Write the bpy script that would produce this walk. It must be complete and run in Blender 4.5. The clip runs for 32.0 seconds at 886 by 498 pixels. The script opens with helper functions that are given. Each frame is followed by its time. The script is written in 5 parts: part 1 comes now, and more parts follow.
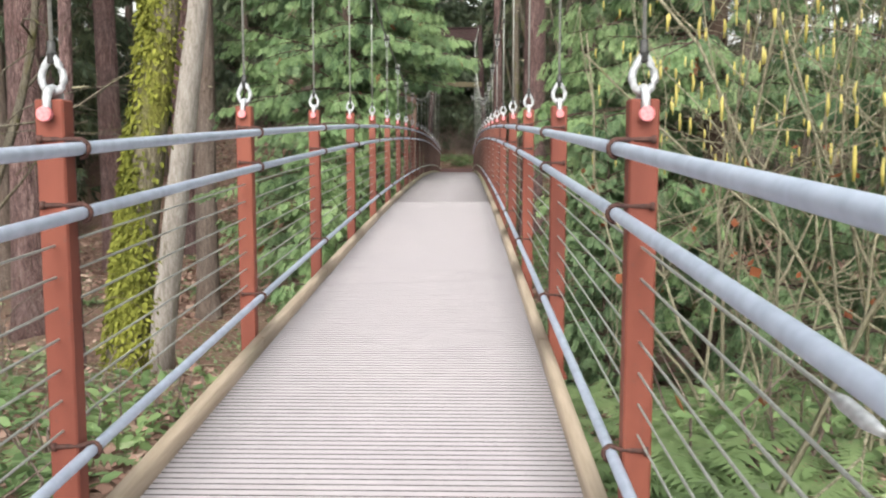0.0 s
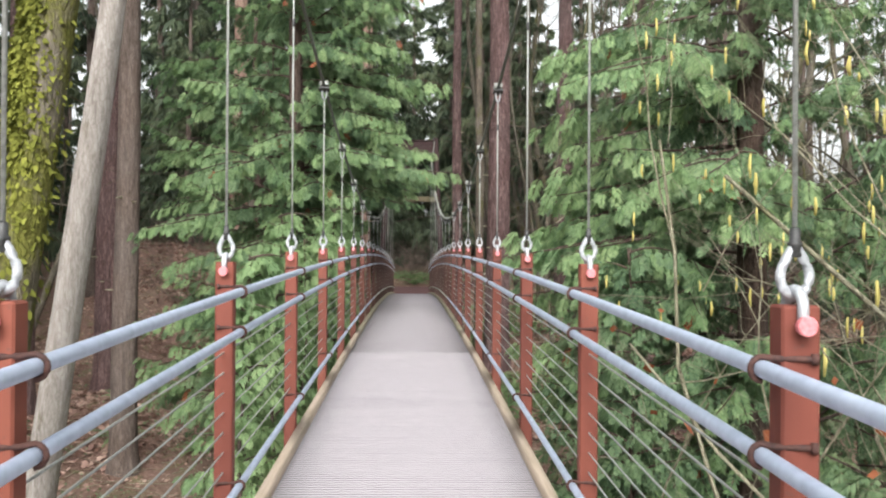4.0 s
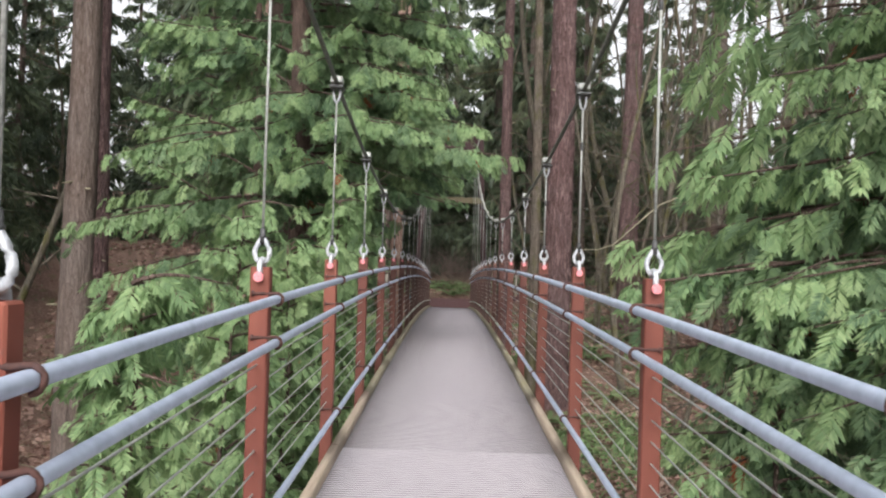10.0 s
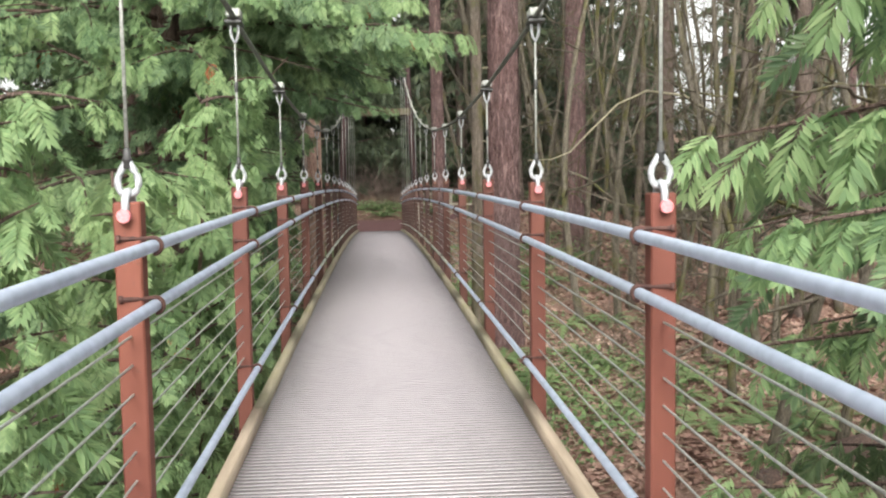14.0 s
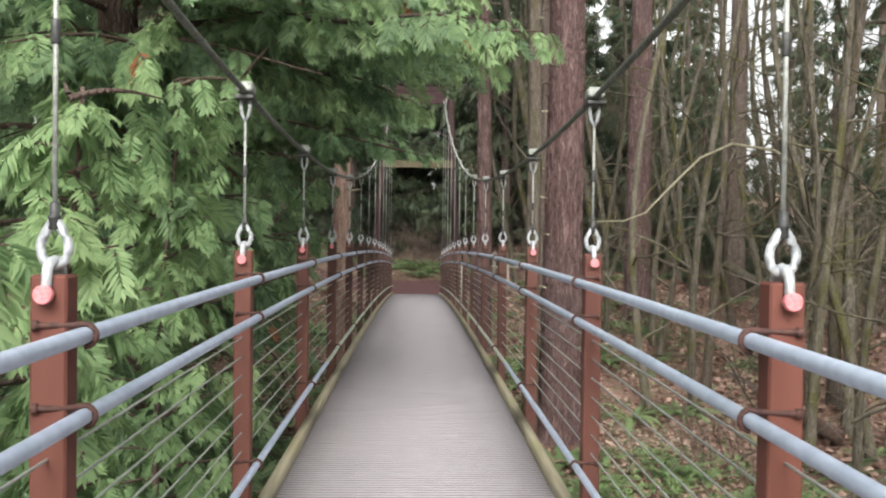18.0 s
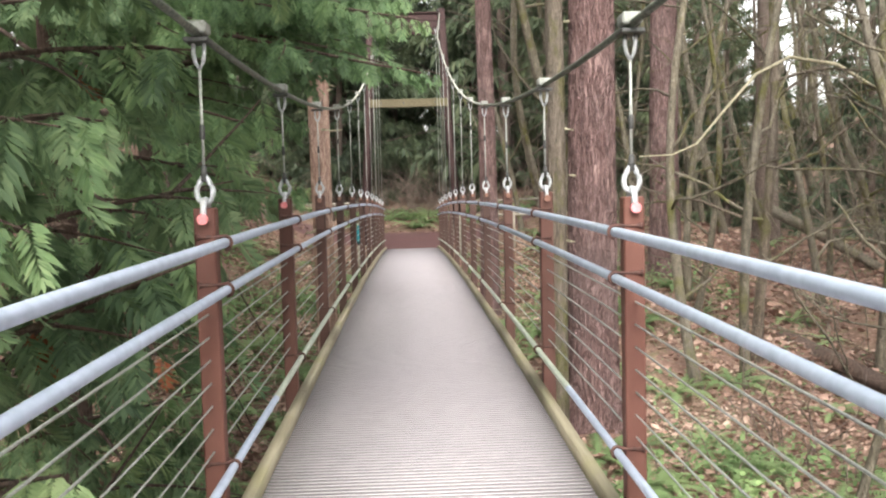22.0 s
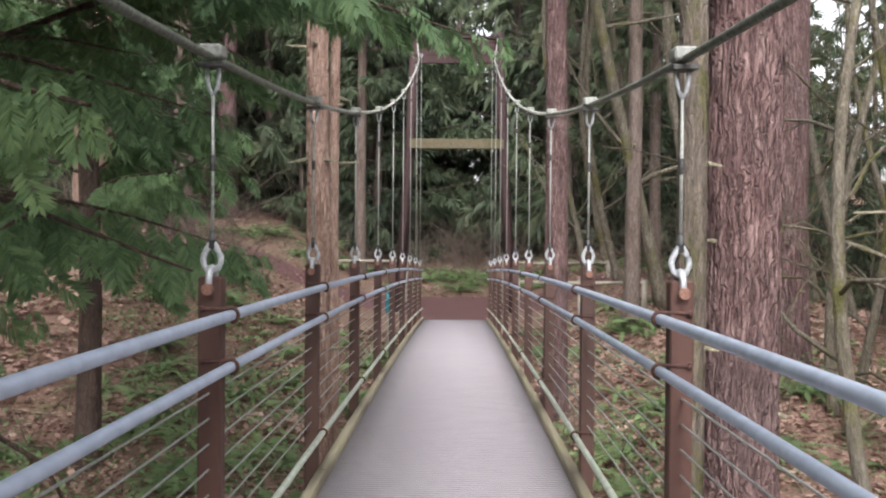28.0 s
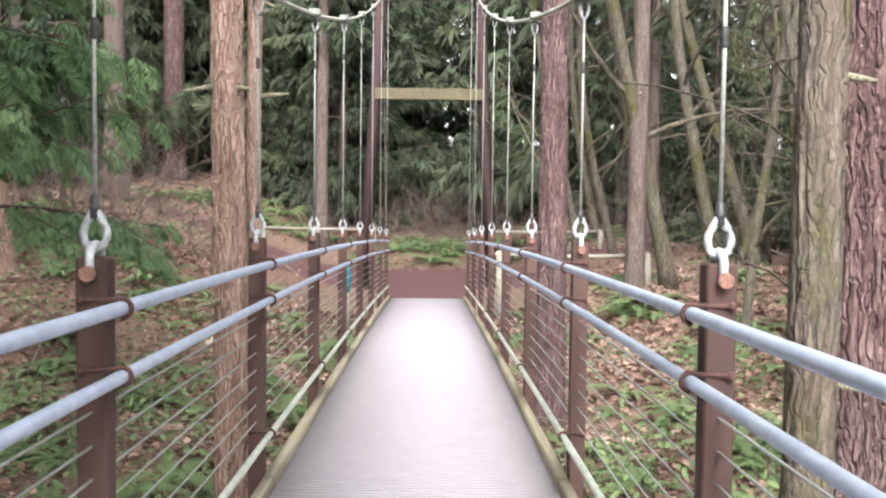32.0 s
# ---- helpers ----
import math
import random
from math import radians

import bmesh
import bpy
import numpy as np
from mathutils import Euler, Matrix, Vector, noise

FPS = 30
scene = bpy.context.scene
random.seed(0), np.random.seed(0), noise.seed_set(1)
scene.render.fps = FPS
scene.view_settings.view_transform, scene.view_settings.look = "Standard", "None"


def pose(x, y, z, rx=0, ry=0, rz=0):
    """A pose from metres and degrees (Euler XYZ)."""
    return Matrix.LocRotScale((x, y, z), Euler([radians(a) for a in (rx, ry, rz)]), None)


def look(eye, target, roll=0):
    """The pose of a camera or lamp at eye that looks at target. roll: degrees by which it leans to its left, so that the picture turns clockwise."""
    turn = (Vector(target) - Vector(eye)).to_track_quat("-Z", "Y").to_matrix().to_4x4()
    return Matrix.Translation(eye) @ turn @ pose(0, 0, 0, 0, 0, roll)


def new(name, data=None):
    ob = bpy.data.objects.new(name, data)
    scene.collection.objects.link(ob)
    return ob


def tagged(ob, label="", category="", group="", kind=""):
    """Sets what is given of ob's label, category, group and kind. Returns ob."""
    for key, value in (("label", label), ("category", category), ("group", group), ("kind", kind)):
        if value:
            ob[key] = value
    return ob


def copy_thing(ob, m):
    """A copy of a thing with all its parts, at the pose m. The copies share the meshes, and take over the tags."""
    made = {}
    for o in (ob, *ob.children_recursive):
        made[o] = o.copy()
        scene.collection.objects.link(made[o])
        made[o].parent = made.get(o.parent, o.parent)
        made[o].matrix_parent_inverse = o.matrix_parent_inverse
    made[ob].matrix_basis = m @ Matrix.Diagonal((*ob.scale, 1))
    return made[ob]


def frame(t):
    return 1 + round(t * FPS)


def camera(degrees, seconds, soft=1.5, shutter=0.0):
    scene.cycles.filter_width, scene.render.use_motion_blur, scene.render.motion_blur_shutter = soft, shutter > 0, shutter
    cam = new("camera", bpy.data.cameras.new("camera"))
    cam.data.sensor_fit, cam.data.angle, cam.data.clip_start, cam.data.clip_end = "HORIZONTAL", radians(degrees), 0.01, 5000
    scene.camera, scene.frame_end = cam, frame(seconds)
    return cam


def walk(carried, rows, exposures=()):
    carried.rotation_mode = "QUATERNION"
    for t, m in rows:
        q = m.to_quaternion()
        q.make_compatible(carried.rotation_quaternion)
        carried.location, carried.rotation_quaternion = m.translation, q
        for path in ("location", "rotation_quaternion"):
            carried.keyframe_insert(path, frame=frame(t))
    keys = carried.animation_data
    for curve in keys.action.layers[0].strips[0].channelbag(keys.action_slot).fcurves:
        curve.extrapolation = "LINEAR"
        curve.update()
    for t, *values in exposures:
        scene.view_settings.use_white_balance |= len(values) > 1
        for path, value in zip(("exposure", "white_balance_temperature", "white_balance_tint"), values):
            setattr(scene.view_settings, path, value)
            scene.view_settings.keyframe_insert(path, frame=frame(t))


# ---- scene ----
EXPOSURES = [(0.0, 1.15, 6700, 6), (2.0, 1.22, 6650, 7), (3.0, 1.25, 6450, 6), (6.0, 0.71, 6500, 12), (7.0, 0.83, 6500, 11), (8.0, 1.08, 6600, 12), (9.0, 1.00, 6550, 13), (10.0, 0.91, 6450, 11), (11.0, 0.80, 6450, 11), (12.0, 1.15, 6450, 12),
             (13.0, 1.48, 6650, 8), (14.0, 1.36, 6700, 7), (17.0, 1.22, 6750, 7), (18.0, 1.17, 6600, 7), (19.0, 1.55, 6700, 7), (20.0, 1.52, 6800, 6), (21.0, 1.55, 6900, 6), (22.0, 1.90, 6750, 8), (23.0, 2.01, 6700, 8),
             (24.0, 1.81, 6650, 7), (25.0, 1.63, 6400, 10), (28.0, 1.58, 6400, 12), (29.0, 1.60, 6250, 13), (30.0, 1.62, 6200, 12), (31.0, 2.26, 6300, 12), (32.0, 2.31, 6400, 11)]
cam = camera(50.57, 32.0, 2.1, 0.2)
ROWS = [
    (0, 0.354, -2.848, 1.569, 83.70, -0.01, 1.26),
    (0.5, 0.295, -2.430, 1.585, 84.16, -1.01, 3.29),
    (1, 0.244, -2.088, 1.628, 84.75, -1.82, -1.41),
    (1.5, 0.164, -1.663, 1.666, 84.90, -0.66, -4.85),
    (2, 0.128, -1.260, 1.709, 86.32, -0.04, -4.31),
    (2.5, 0.108, -0.862, 1.770, 87.62, -1.51, -3.88),
    (3, 0.048, -0.367, 1.836, 90.62, -0.24, -3.52),
    (3.5, 0.013, -0.005, 1.868, 90.18, -0.08, -2.64),
    (5.5, 0.045, 1.786, 1.944, 92.04, -1.17, -0.80),
    (6, 0.032, 2.201, 1.932, 91.66, -1.29, -1.97),
    (6.5, -0.027, 2.636, 1.965, 91.61, -0.85, -1.73),
    (7, -0.048, 3.034, 1.981, 92.04, -1.03, 0.47),
    (7.5, -0.050, 3.453, 1.971, 91.35, -1.36, 0.24),
    (8, -0.073, 3.916, 1.993, 92.36, -0.75, -1.15),
    (8.5, -0.040, 4.399, 1.999, 91.56, -1.32, -1.06),
    (9, -0.045, 4.862, 2.013, 92.11, -1.90, -1.15),
    (9.5, -0.052, 5.272, 2.036, 91.66, -0.28, -2.88),
    (10, -0.035, 5.746, 2.022, 90.79, -1.76, 0.43),
    (10.5, -0.030, 6.188, 2.024, 91.51, -0.39, 0.07),
    (11, -0.050, 6.643, 2.066, 93.35, 0.84, -2.13),
    (11.5, -0.035, 7.082, 2.061, 91.69, 1.02, -1.64),
    (12, -0.024, 7.508, 2.045, 88.48, -0.10, -2.13),
    (12.5, -0.057, 7.964, 2.050, 87.95, 0.06, -6.58),
    (13, -0.070, 8.421, 2.052, 88.46, -0.10, -2.75),
    (13.5, -0.070, 8.896, 2.058, 86.70, -0.35, -1.81),
    (14, -0.076, 9.354, 2.075, 85.70, 0.91, -4.03),
    (14.5, -0.061, 9.810, 2.078, 87.92, 0.82, -1.58),
    (16.5, -0.015, 11.504, 2.119, 88.09, -0.11, -1.18),
    (17, -0.017, 11.916, 2.128, 89.76, 1.08, -2.19),
    (17.5, -0.011, 12.306, 2.123, 89.18, 0.36, -2.32),
    (18, -0.016, 12.709, 2.150, 89.17, -0.68, -1.63),
    (18.5, -0.061, 13.127, 2.157, 89.44, -0.98, -1.85),
    (19, -0.088, 13.523, 2.143, 88.19, -0.10, -1.57),
    (19.5, -0.086, 13.952, 2.167, 86.49, -0.95, 0.03),
    (20, -0.106, 14.405, 2.176, 88.29, 0.96, -1.53),
    (20.5, -0.079, 14.819, 2.175, 87.93, 1.35, -2.25),
    (21, -0.047, 15.249, 2.205, 88.73, -0.52, -0.06),
    (21.5, -0.046, 15.674, 2.185, 86.98, 0.60, -1.43),
    (22, -0.045, 16.083, 2.155, 85.88, 1.48, -2.07),
    (22.5, -0.060, 16.537, 2.174, 85.92, -0.44, -1.29),
    (23, -0.085, 17.006, 2.163, 85.49, -0.27, -4.83),
    (23.5, -0.115, 17.425, 2.177, 86.68, 0.29, -2.77),
    (24, -0.116, 17.894, 2.191, 88.74, 0.01, 0.30),
    (24.5, -0.092, 18.333, 2.203, 90.63, -0.03, -3.35),
    (25, -0.056, 18.761, 2.212, 89.79, 0.50, -2.84),
    (25.5, -0.022, 19.194, 2.217, 88.09, 0.15, 0.00),
    (27.5, 0.043, 21.024, 2.221, 89.25, -0.65, 0.87),
    (28, 0.044, 21.440, 2.214, 89.22, -0.49, 0.87),
    (28.5, 0.041, 21.858, 2.240, 89.41, -1.26, 1.12),
    (29, 0.009, 22.283, 2.227, 88.91, -0.23, -0.53),
    (29.5, 0.019, 22.685, 2.208, 88.63, 0.66, -1.39),
    (30, 0.041, 23.103, 2.224, 87.07, -0.40, -0.87),
    (30.5, 0.048, 23.562, 2.190, 84.13, 1.34, -3.10),
    (31, 0.050, 24.005, 2.174, 83.69, 0.78, -2.33),
    (31.5, 0.076, 24.425, 2.188, 84.25, -0.93, -0.99),
    (32, 0.062, 24.828, 2.190, 87.16, -0.69, -0.74),
]
walk(cam, [(t, pose(x, y, z, rx, ry, rz)) for t, x, y, z, rx, ry, rz in ROWS], EXPOSURES)
# ---- sky and sun ----
def build_sky():
    w = bpy.data.worlds.new("sky")
    scene.world = w
    w.use_nodes = True
    nt = w.node_tree
    bg = nt.nodes["Background"]
    sky = nt.nodes.new("ShaderNodeTexSky")
    sky.sky_type, sky.sun_disc = "NISHITA", False
    sky.sun_elevation, sky.sun_rotation = radians(38.6), radians(184)
    sky.dust_density, sky.air_density, sky.ozone_density = 4.0, 1.0, 1.0
    # thin overcast: the blue is mostly washed out
    hsv = nt.nodes.new("ShaderNodeHueSaturation")
    hsv.inputs["Saturation"].default_value = 0.12
    nt.links.new(sky.outputs[0], hsv.inputs["Color"])
    nt.links.new(hsv.outputs[0], bg.inputs["Color"])
    bg.inputs["Strength"].default_value = 0.15
    sun = new("sun", bpy.data.lights.new("sun", "SUN"))
    sun.data.energy, sun.data.angle, sun.data.color = 1.5, radians(40), (1.0, 0.97, 0.93)
    sun.matrix_basis = look((0, 0, 32), (3, 40, 0))


build_sky()

# ---- materials ----
def mat(name):
    m = bpy.data.materials.new(name)
    m.use_nodes = True
    nt = m.node_tree
    b = nt.nodes["Principled BSDF"]
    return m, nt, b


def node(nt, kind, **vals):
    n = nt.nodes.new(kind)
    for k, v in vals.items():
        n.inputs[k].default_value = v
    return n


def ramp(nt, fac, stops):
    r = nt.nodes.new("ShaderNodeValToRGB")
    el = r.color_ramp.elements
    while len(el) < len(stops):
        el.new(0.5)
    for e, (p, c) in zip(el, stops):
        e.position, e.color = p, (*c, 1)
    nt.links.new(fac, r.inputs[0])
    return r.outputs[0]


def noise_tex(nt, vec, scale, detail=4.0, rough=0.55, squash=(1, 1, 1)):
    mp = nt.nodes.new("ShaderNodeMapping")
    mp.inputs["Scale"].default_value = squash
    nt.links.new(vec, mp.inputs["Vector"])
    n = node(nt, "ShaderNodeTexNoise", Scale=scale, Detail=detail, Roughness=rough)
    nt.links.new(mp.outputs[0], n.inputs["Vector"])
    return n.outputs["Fac"]


def mix(nt, fac, a, b, mode="MIX"):
    m = nt.nodes.new("ShaderNodeMix")
    m.data_type, m.blend_type = "RGBA", mode
    for sock, v in ((m.inputs[0], fac), (m.inputs[6], a), (m.inputs[7], b)):
        if isinstance(v, (int, float)):
            sock.default_value = v
        elif isinstance(v, tuple):
            sock.default_value = (*v, 1)
        else:
            nt.links.new(v, sock)
    return m.outputs[2]


def bump(nt, b, height, strength=0.4, dist=0.02):
    n = node(nt, "ShaderNodeBump", Strength=strength, Distance=dist)
    nt.links.new(height, n.inputs["Height"])
    nt.links.new(n.outputs[0], b.inputs["Normal"])


def coords(nt, kind="Object"):
    return nt.nodes.new("ShaderNodeTexCoord").outputs[kind]


def world_pos(nt):
    return nt.nodes.new("ShaderNodeNewGeometry").outputs["Position"]


def leaf_mat(name, stops, patch=0.6, translucent=0.35, rough=0.55):
    """A leaf surface: colour varies leaf by leaf and in larger patches, light passes through."""
    m, nt, b = mat(name)
    geo = nt.nodes.new("ShaderNodeNewGeometry")
    big = noise_tex(nt, geo.outputs["Position"], patch, 2)
    mx = nt.nodes.new("ShaderNodeMath")
    mx.operation = "MULTIPLY_ADD"
    nt.links.new(geo.outputs["Random Per Island"], mx.inputs[0])
    mx.inputs[1].default_value = 0.45
    sub = nt.nodes.new("ShaderNodeMath")
    sub.operation = "MULTIPLY_ADD"
    nt.links.new(big, sub.inputs[0])
    sub.inputs[1].default_value, sub.inputs[2].default_value = 1.5, -0.48
    nt.links.new(sub.outputs[0], mx.inputs[2])
    col = ramp(nt, mx.outputs[0], stops)
    nt.links.new(col, b.inputs["Base Color"])
    b.inputs["Roughness"].default_value = rough
    b.inputs["Specular IOR Level"].default_value = 0.3
    tr = nt.nodes.new("ShaderNodeBsdfTranslucent")
    nt.links.new(col, tr.inputs["Color"])
    ms = nt.nodes.new("ShaderNodeMixShader")
    ms.inputs[0].default_value = translucent
    out = nt.nodes["Material Output"]
    nt.links.new(b.outputs[0], ms.inputs[1])
    nt.links.new(tr.outputs[0], ms.inputs[2])
    nt.links.new(ms.outputs[0], out.inputs["Surface"])
    return m


def bark_mat(name, dark, mid, light, furrow=9.0, moss=0.0, moss_col=(0.16, 0.2, 0.03), depth=0.03):
    m, nt, b = mat(name)
    p = world_pos(nt)
    f = noise_tex(nt, p, furrow * 1.7, 6, 0.68, (1, 1, 0.16))
    g = noise_tex(nt, p, 30, 5, 0.7, (1, 1, 0.28))
    # long plates parted by dark cracks
    warp = nt.nodes.new("ShaderNodeVectorMath")
    warp.operation = "MULTIPLY_ADD"
    wn = node(nt, "ShaderNodeTexNoise", Scale=5.0, Detail=3.0)
    nt.links.new(p, wn.inputs["Vector"])
    nt.links.new(wn.outputs["Color"], warp.inputs[0])
    warp.inputs[1].default_value = (0.16, 0.16, 0.5)
    nt.links.new(p, warp.inputs[2])
    squash = nt.nodes.new("ShaderNodeMapping")
    squash.inputs["Scale"].default_value = (1, 1, 0.1)
    nt.links.new(warp.outputs[0], squash.inputs["Vector"])
    plate = node(nt, "ShaderNodeTexVoronoi", Scale=furrow * 2.6)
    plate.feature = "DISTANCE_TO_EDGE"
    nt.links.new(squash.outputs[0], plate.inputs["Vector"])
    crack = ramp(nt, plate.outputs["Distance"], [(0.0, (0.5, 0.5, 0.5)), (0.06, (0.15, 0.15, 0.15)), (0.14, (0, 0, 0))])
    big = noise_tex(nt, p, 0.9, 2)
    flake = noise_tex(nt, p, 11, 5, 0.75, (1, 1, 0.22))
    col = ramp(nt, f, [(0.38, dark), (0.46, mid), (0.54, mid), (0.63, light)])
    col = mix(nt, 0.4, col, ramp(nt, g, [(0.36, dark), (0.64, light)]))
    col = mix(nt, ramp(nt, flake, [(0.53, (0, 0, 0)), (0.63, (0.7, 0.7, 0.7))]), col, light)
    col = mix(nt, ramp(nt, big, [(0.4, (0, 0, 0)), (0.75, (0.3, 0.3, 0.3))]), col, tuple(0.5 * c + 0.1 for c in mid))
    col = mix(nt, crack, col, dark)
    if moss > 0:
        mn = noise_tex(nt, p, 1.6, 5, 0.7, (1, 1, 0.5))
        mask = ramp(nt, mn, [(0.72 - 0.42 * moss, (0, 0, 0)), (0.84 - 0.42 * moss, (1, 1, 1))])
        fine = noise_tex(nt, p, 30, 3)
        mc = ramp(nt, fine, [(0.3, tuple(c * 0.45 for c in moss_col)), (0.7, moss_col)])
        col = mix(nt, mask, col, mc)
    nt.links.new(col, b.inputs["Base Color"])
    b.inputs["Roughness"].default_value = 0.92
    b.inputs["Specular IOR Level"].default_value = 0.2
    bump(nt, b, mix(nt, 0.3, mix(nt, 0.3, f, g), ramp(nt, plate.outputs["Distance"], [(0.0, (0, 0, 0)), (0.2, (1, 1, 1))])), 1.0, depth)
    return m


def metal_mat(name, base, base2, rough, metallic, scale=18.0):
    m, nt, b = mat(name)
    p = coords(nt)
    n = noise_tex(nt, p, scale, 5)
    n2 = noise_tex(nt, p, scale * 8, 3)
    nt.links.new(ramp(nt, n, [(0.35, base2), (0.62, base)]), b.inputs["Base Color"])
    nt.links.new(ramp(nt, n2, [(0.3, (rough - 0.1,) * 3), (0.7, (rough + 0.12,) * 3)]), b.inputs["Roughness"])
    b.inputs["Metallic"].default_value = metallic
    bump(nt, b, n2, 0.12, 0.002)
    return m


GALV = metal_mat("galvanized steel", (0.5, 0.565, 0.7), (0.41, 0.475, 0.6), 0.5, 0.3)
GALV_ALGAE = metal_mat("galvanized steel tinted by algae", (0.5, 0.54, 0.47), (0.38, 0.42, 0.34), 0.6, 0.15)
GALV_WHITE = metal_mat("bright galvanized steel", (0.55, 0.57, 0.6), (0.36, 0.375, 0.4), 0.45, 0.35, 60)
WIRE = metal_mat("stainless wire rope", (0.4, 0.41, 0.39), (0.27, 0.28, 0.26), 0.55, 0.3, 90)


def cable_mat():
    """Dark rope whose far end is pale with lichen."""
    m, nt, b = mat("weathered main cable")
    p = world_pos(nt)
    n = noise_tex(nt, p, 60, 4)
    patch = noise_tex(nt, p, 7, 4, 0.7)
    dark = ramp(nt, n, [(0.35, (0.08, 0.09, 0.076)), (0.65, (0.19, 0.2, 0.17))])
    pale = ramp(nt, patch, [(0.35, (0.26, 0.27, 0.23)), (0.6, (0.55, 0.56, 0.5))])
    sep = nt.nodes.new("ShaderNodeSeparateXYZ")
    nt.links.new(p, sep.inputs[0])
    mr = nt.nodes.new("ShaderNodeMapRange")
    nt.links.new(sep.outputs["Y"], mr.inputs["Value"])
    mr.inputs["From Min"].default_value, mr.inputs["From Max"].default_value = 25.0, 31.0
    nt.links.new(mix(nt, mr.outputs[0], dark, pale), b.inputs["Base Color"])
    b.inputs["Roughness"].default_value = 0.75
    bump(nt, b, n, 0.3, 0.004)
    return m


MAIN_ROPE = cable_mat()
SLEEVE = metal_mat("black swage sleeve", (0.075, 0.075, 0.075), (0.035, 0.035, 0.036), 0.5, 0.2, 60)
RUST = metal_mat("rusty clamp steel", (0.1, 0.045, 0.036), (0.055, 0.028, 0.025), 0.75, 0.2, 50)
PINK = metal_mat("pink painted bolt", (0.78, 0.28, 0.3), (0.62, 0.17, 0.19), 0.5, 0.0, 80)
BOLT_RUST = metal_mat("rusted bolt", (0.3, 0.16, 0.12), (0.16, 0.08, 0.06), 0.7, 0.2, 80)
CLAMP = metal_mat("dull galvanized clamp", (0.36, 0.37, 0.35), (0.22, 0.23, 0.21), 0.65, 0.2, 40)
TEAL = metal_mat("teal ribbon cloth", (0.015, 0.17, 0.2), (0.01, 0.11, 0.14), 0.8, 0.0, 20)


def post_paint():
    """Rust-red paint, browner on the posts that have weathered longer."""
    m, nt, b = mat("rust red post paint")
    p = world_pos(nt)
    big = noise_tex(nt, p, 2.2, 5, 0.6, (1, 1, 0.35))
    fine = noise_tex(nt, p, 45, 4)
    red = ramp(nt, big, [(0.3, (0.13, 0.037, 0.027)), (0.52, (0.19, 0.055, 0.038)), (0.75, (0.25, 0.078, 0.05))])
    brown = ramp(nt, big, [(0.3, (0.055, 0.031, 0.027)), (0.7, (0.105, 0.058, 0.047))])
    sep = nt.nodes.new("ShaderNodeSeparateXYZ")
    nt.links.new(p, sep.inputs[0])
    mr = nt.nodes.new("ShaderNodeMapRange")
    nt.links.new(sep.outputs["Y"], mr.inputs["Value"])
    mr.inputs["From Min"].default_value, mr.inputs["From Max"].default_value = 6.0, 27.0
    col = mix(nt, mr.outputs[0], red, brown)
    col = mix(nt, ramp(nt, fine, [(0.62, (0, 0, 0)), (0.75, (0.5, 0.5, 0.5))]), col, (0.1, 0.06, 0.05))
    nt.links.new(col, b.inputs["Base Color"])
    b.inputs["Roughness"].default_value = 0.7
    b.inputs["Specular IOR Level"].default_value = 0.3
    bump(nt, b, fine, 0.15, 0.003)
    return m


POST_PAINT = post_paint()


def timber(name, a, b_, moss_amount, moss_col=(0.2, 0.22, 0.05)):
    m, nt, b = mat(name)
    p = world_pos(nt)
    grain = noise_tex(nt, p, 30, 5, 0.6, (1, 0.06, 1))
    big = noise_tex(nt, p, 1.3, 4)
    col = ramp(nt, grain, [(0.3, a), (0.7, b_)])
    if moss_amount:
        col = mix(nt, ramp(nt, big, [(0.62 - 0.3 * moss_amount, (0, 0, 0)), (0.8 - 0.2 * moss_amount, (0.8, 0.8, 0.8))]), col, moss_col)
    nt.links.new(col, b.inputs["Base Color"])
    b.inputs["Roughness"].default_value = 0.85
    bump(nt, b, grain, 0.3, 0.004)
    return m


CURB_WOOD = timber("tan weathered curb timber", (0.37, 0.295, 0.22), (0.53, 0.43, 0.335), 0.08, (0.38, 0.33, 0.23))
CURB_MOSSY = timber("algae-tinted curb timber", (0.28, 0.245, 0.17), (0.42, 0.37, 0.265), 0.35, (0.31, 0.29, 0.14))
TOWER_WOOD = timber("dark red-brown tower timber", (0.032, 0.018, 0.019), (0.078, 0.04, 0.04), 0.0)
BEAM_WOOD = timber("olive weathered beam timber", (0.085, 0.07, 0.04), (0.155, 0.13, 0.08), 0.3, (0.1, 0.1, 0.04))
FENCE_WOOD = timber("grey weathered fence rail", (0.2, 0.185, 0.15), (0.34, 0.31, 0.26), 0.2)


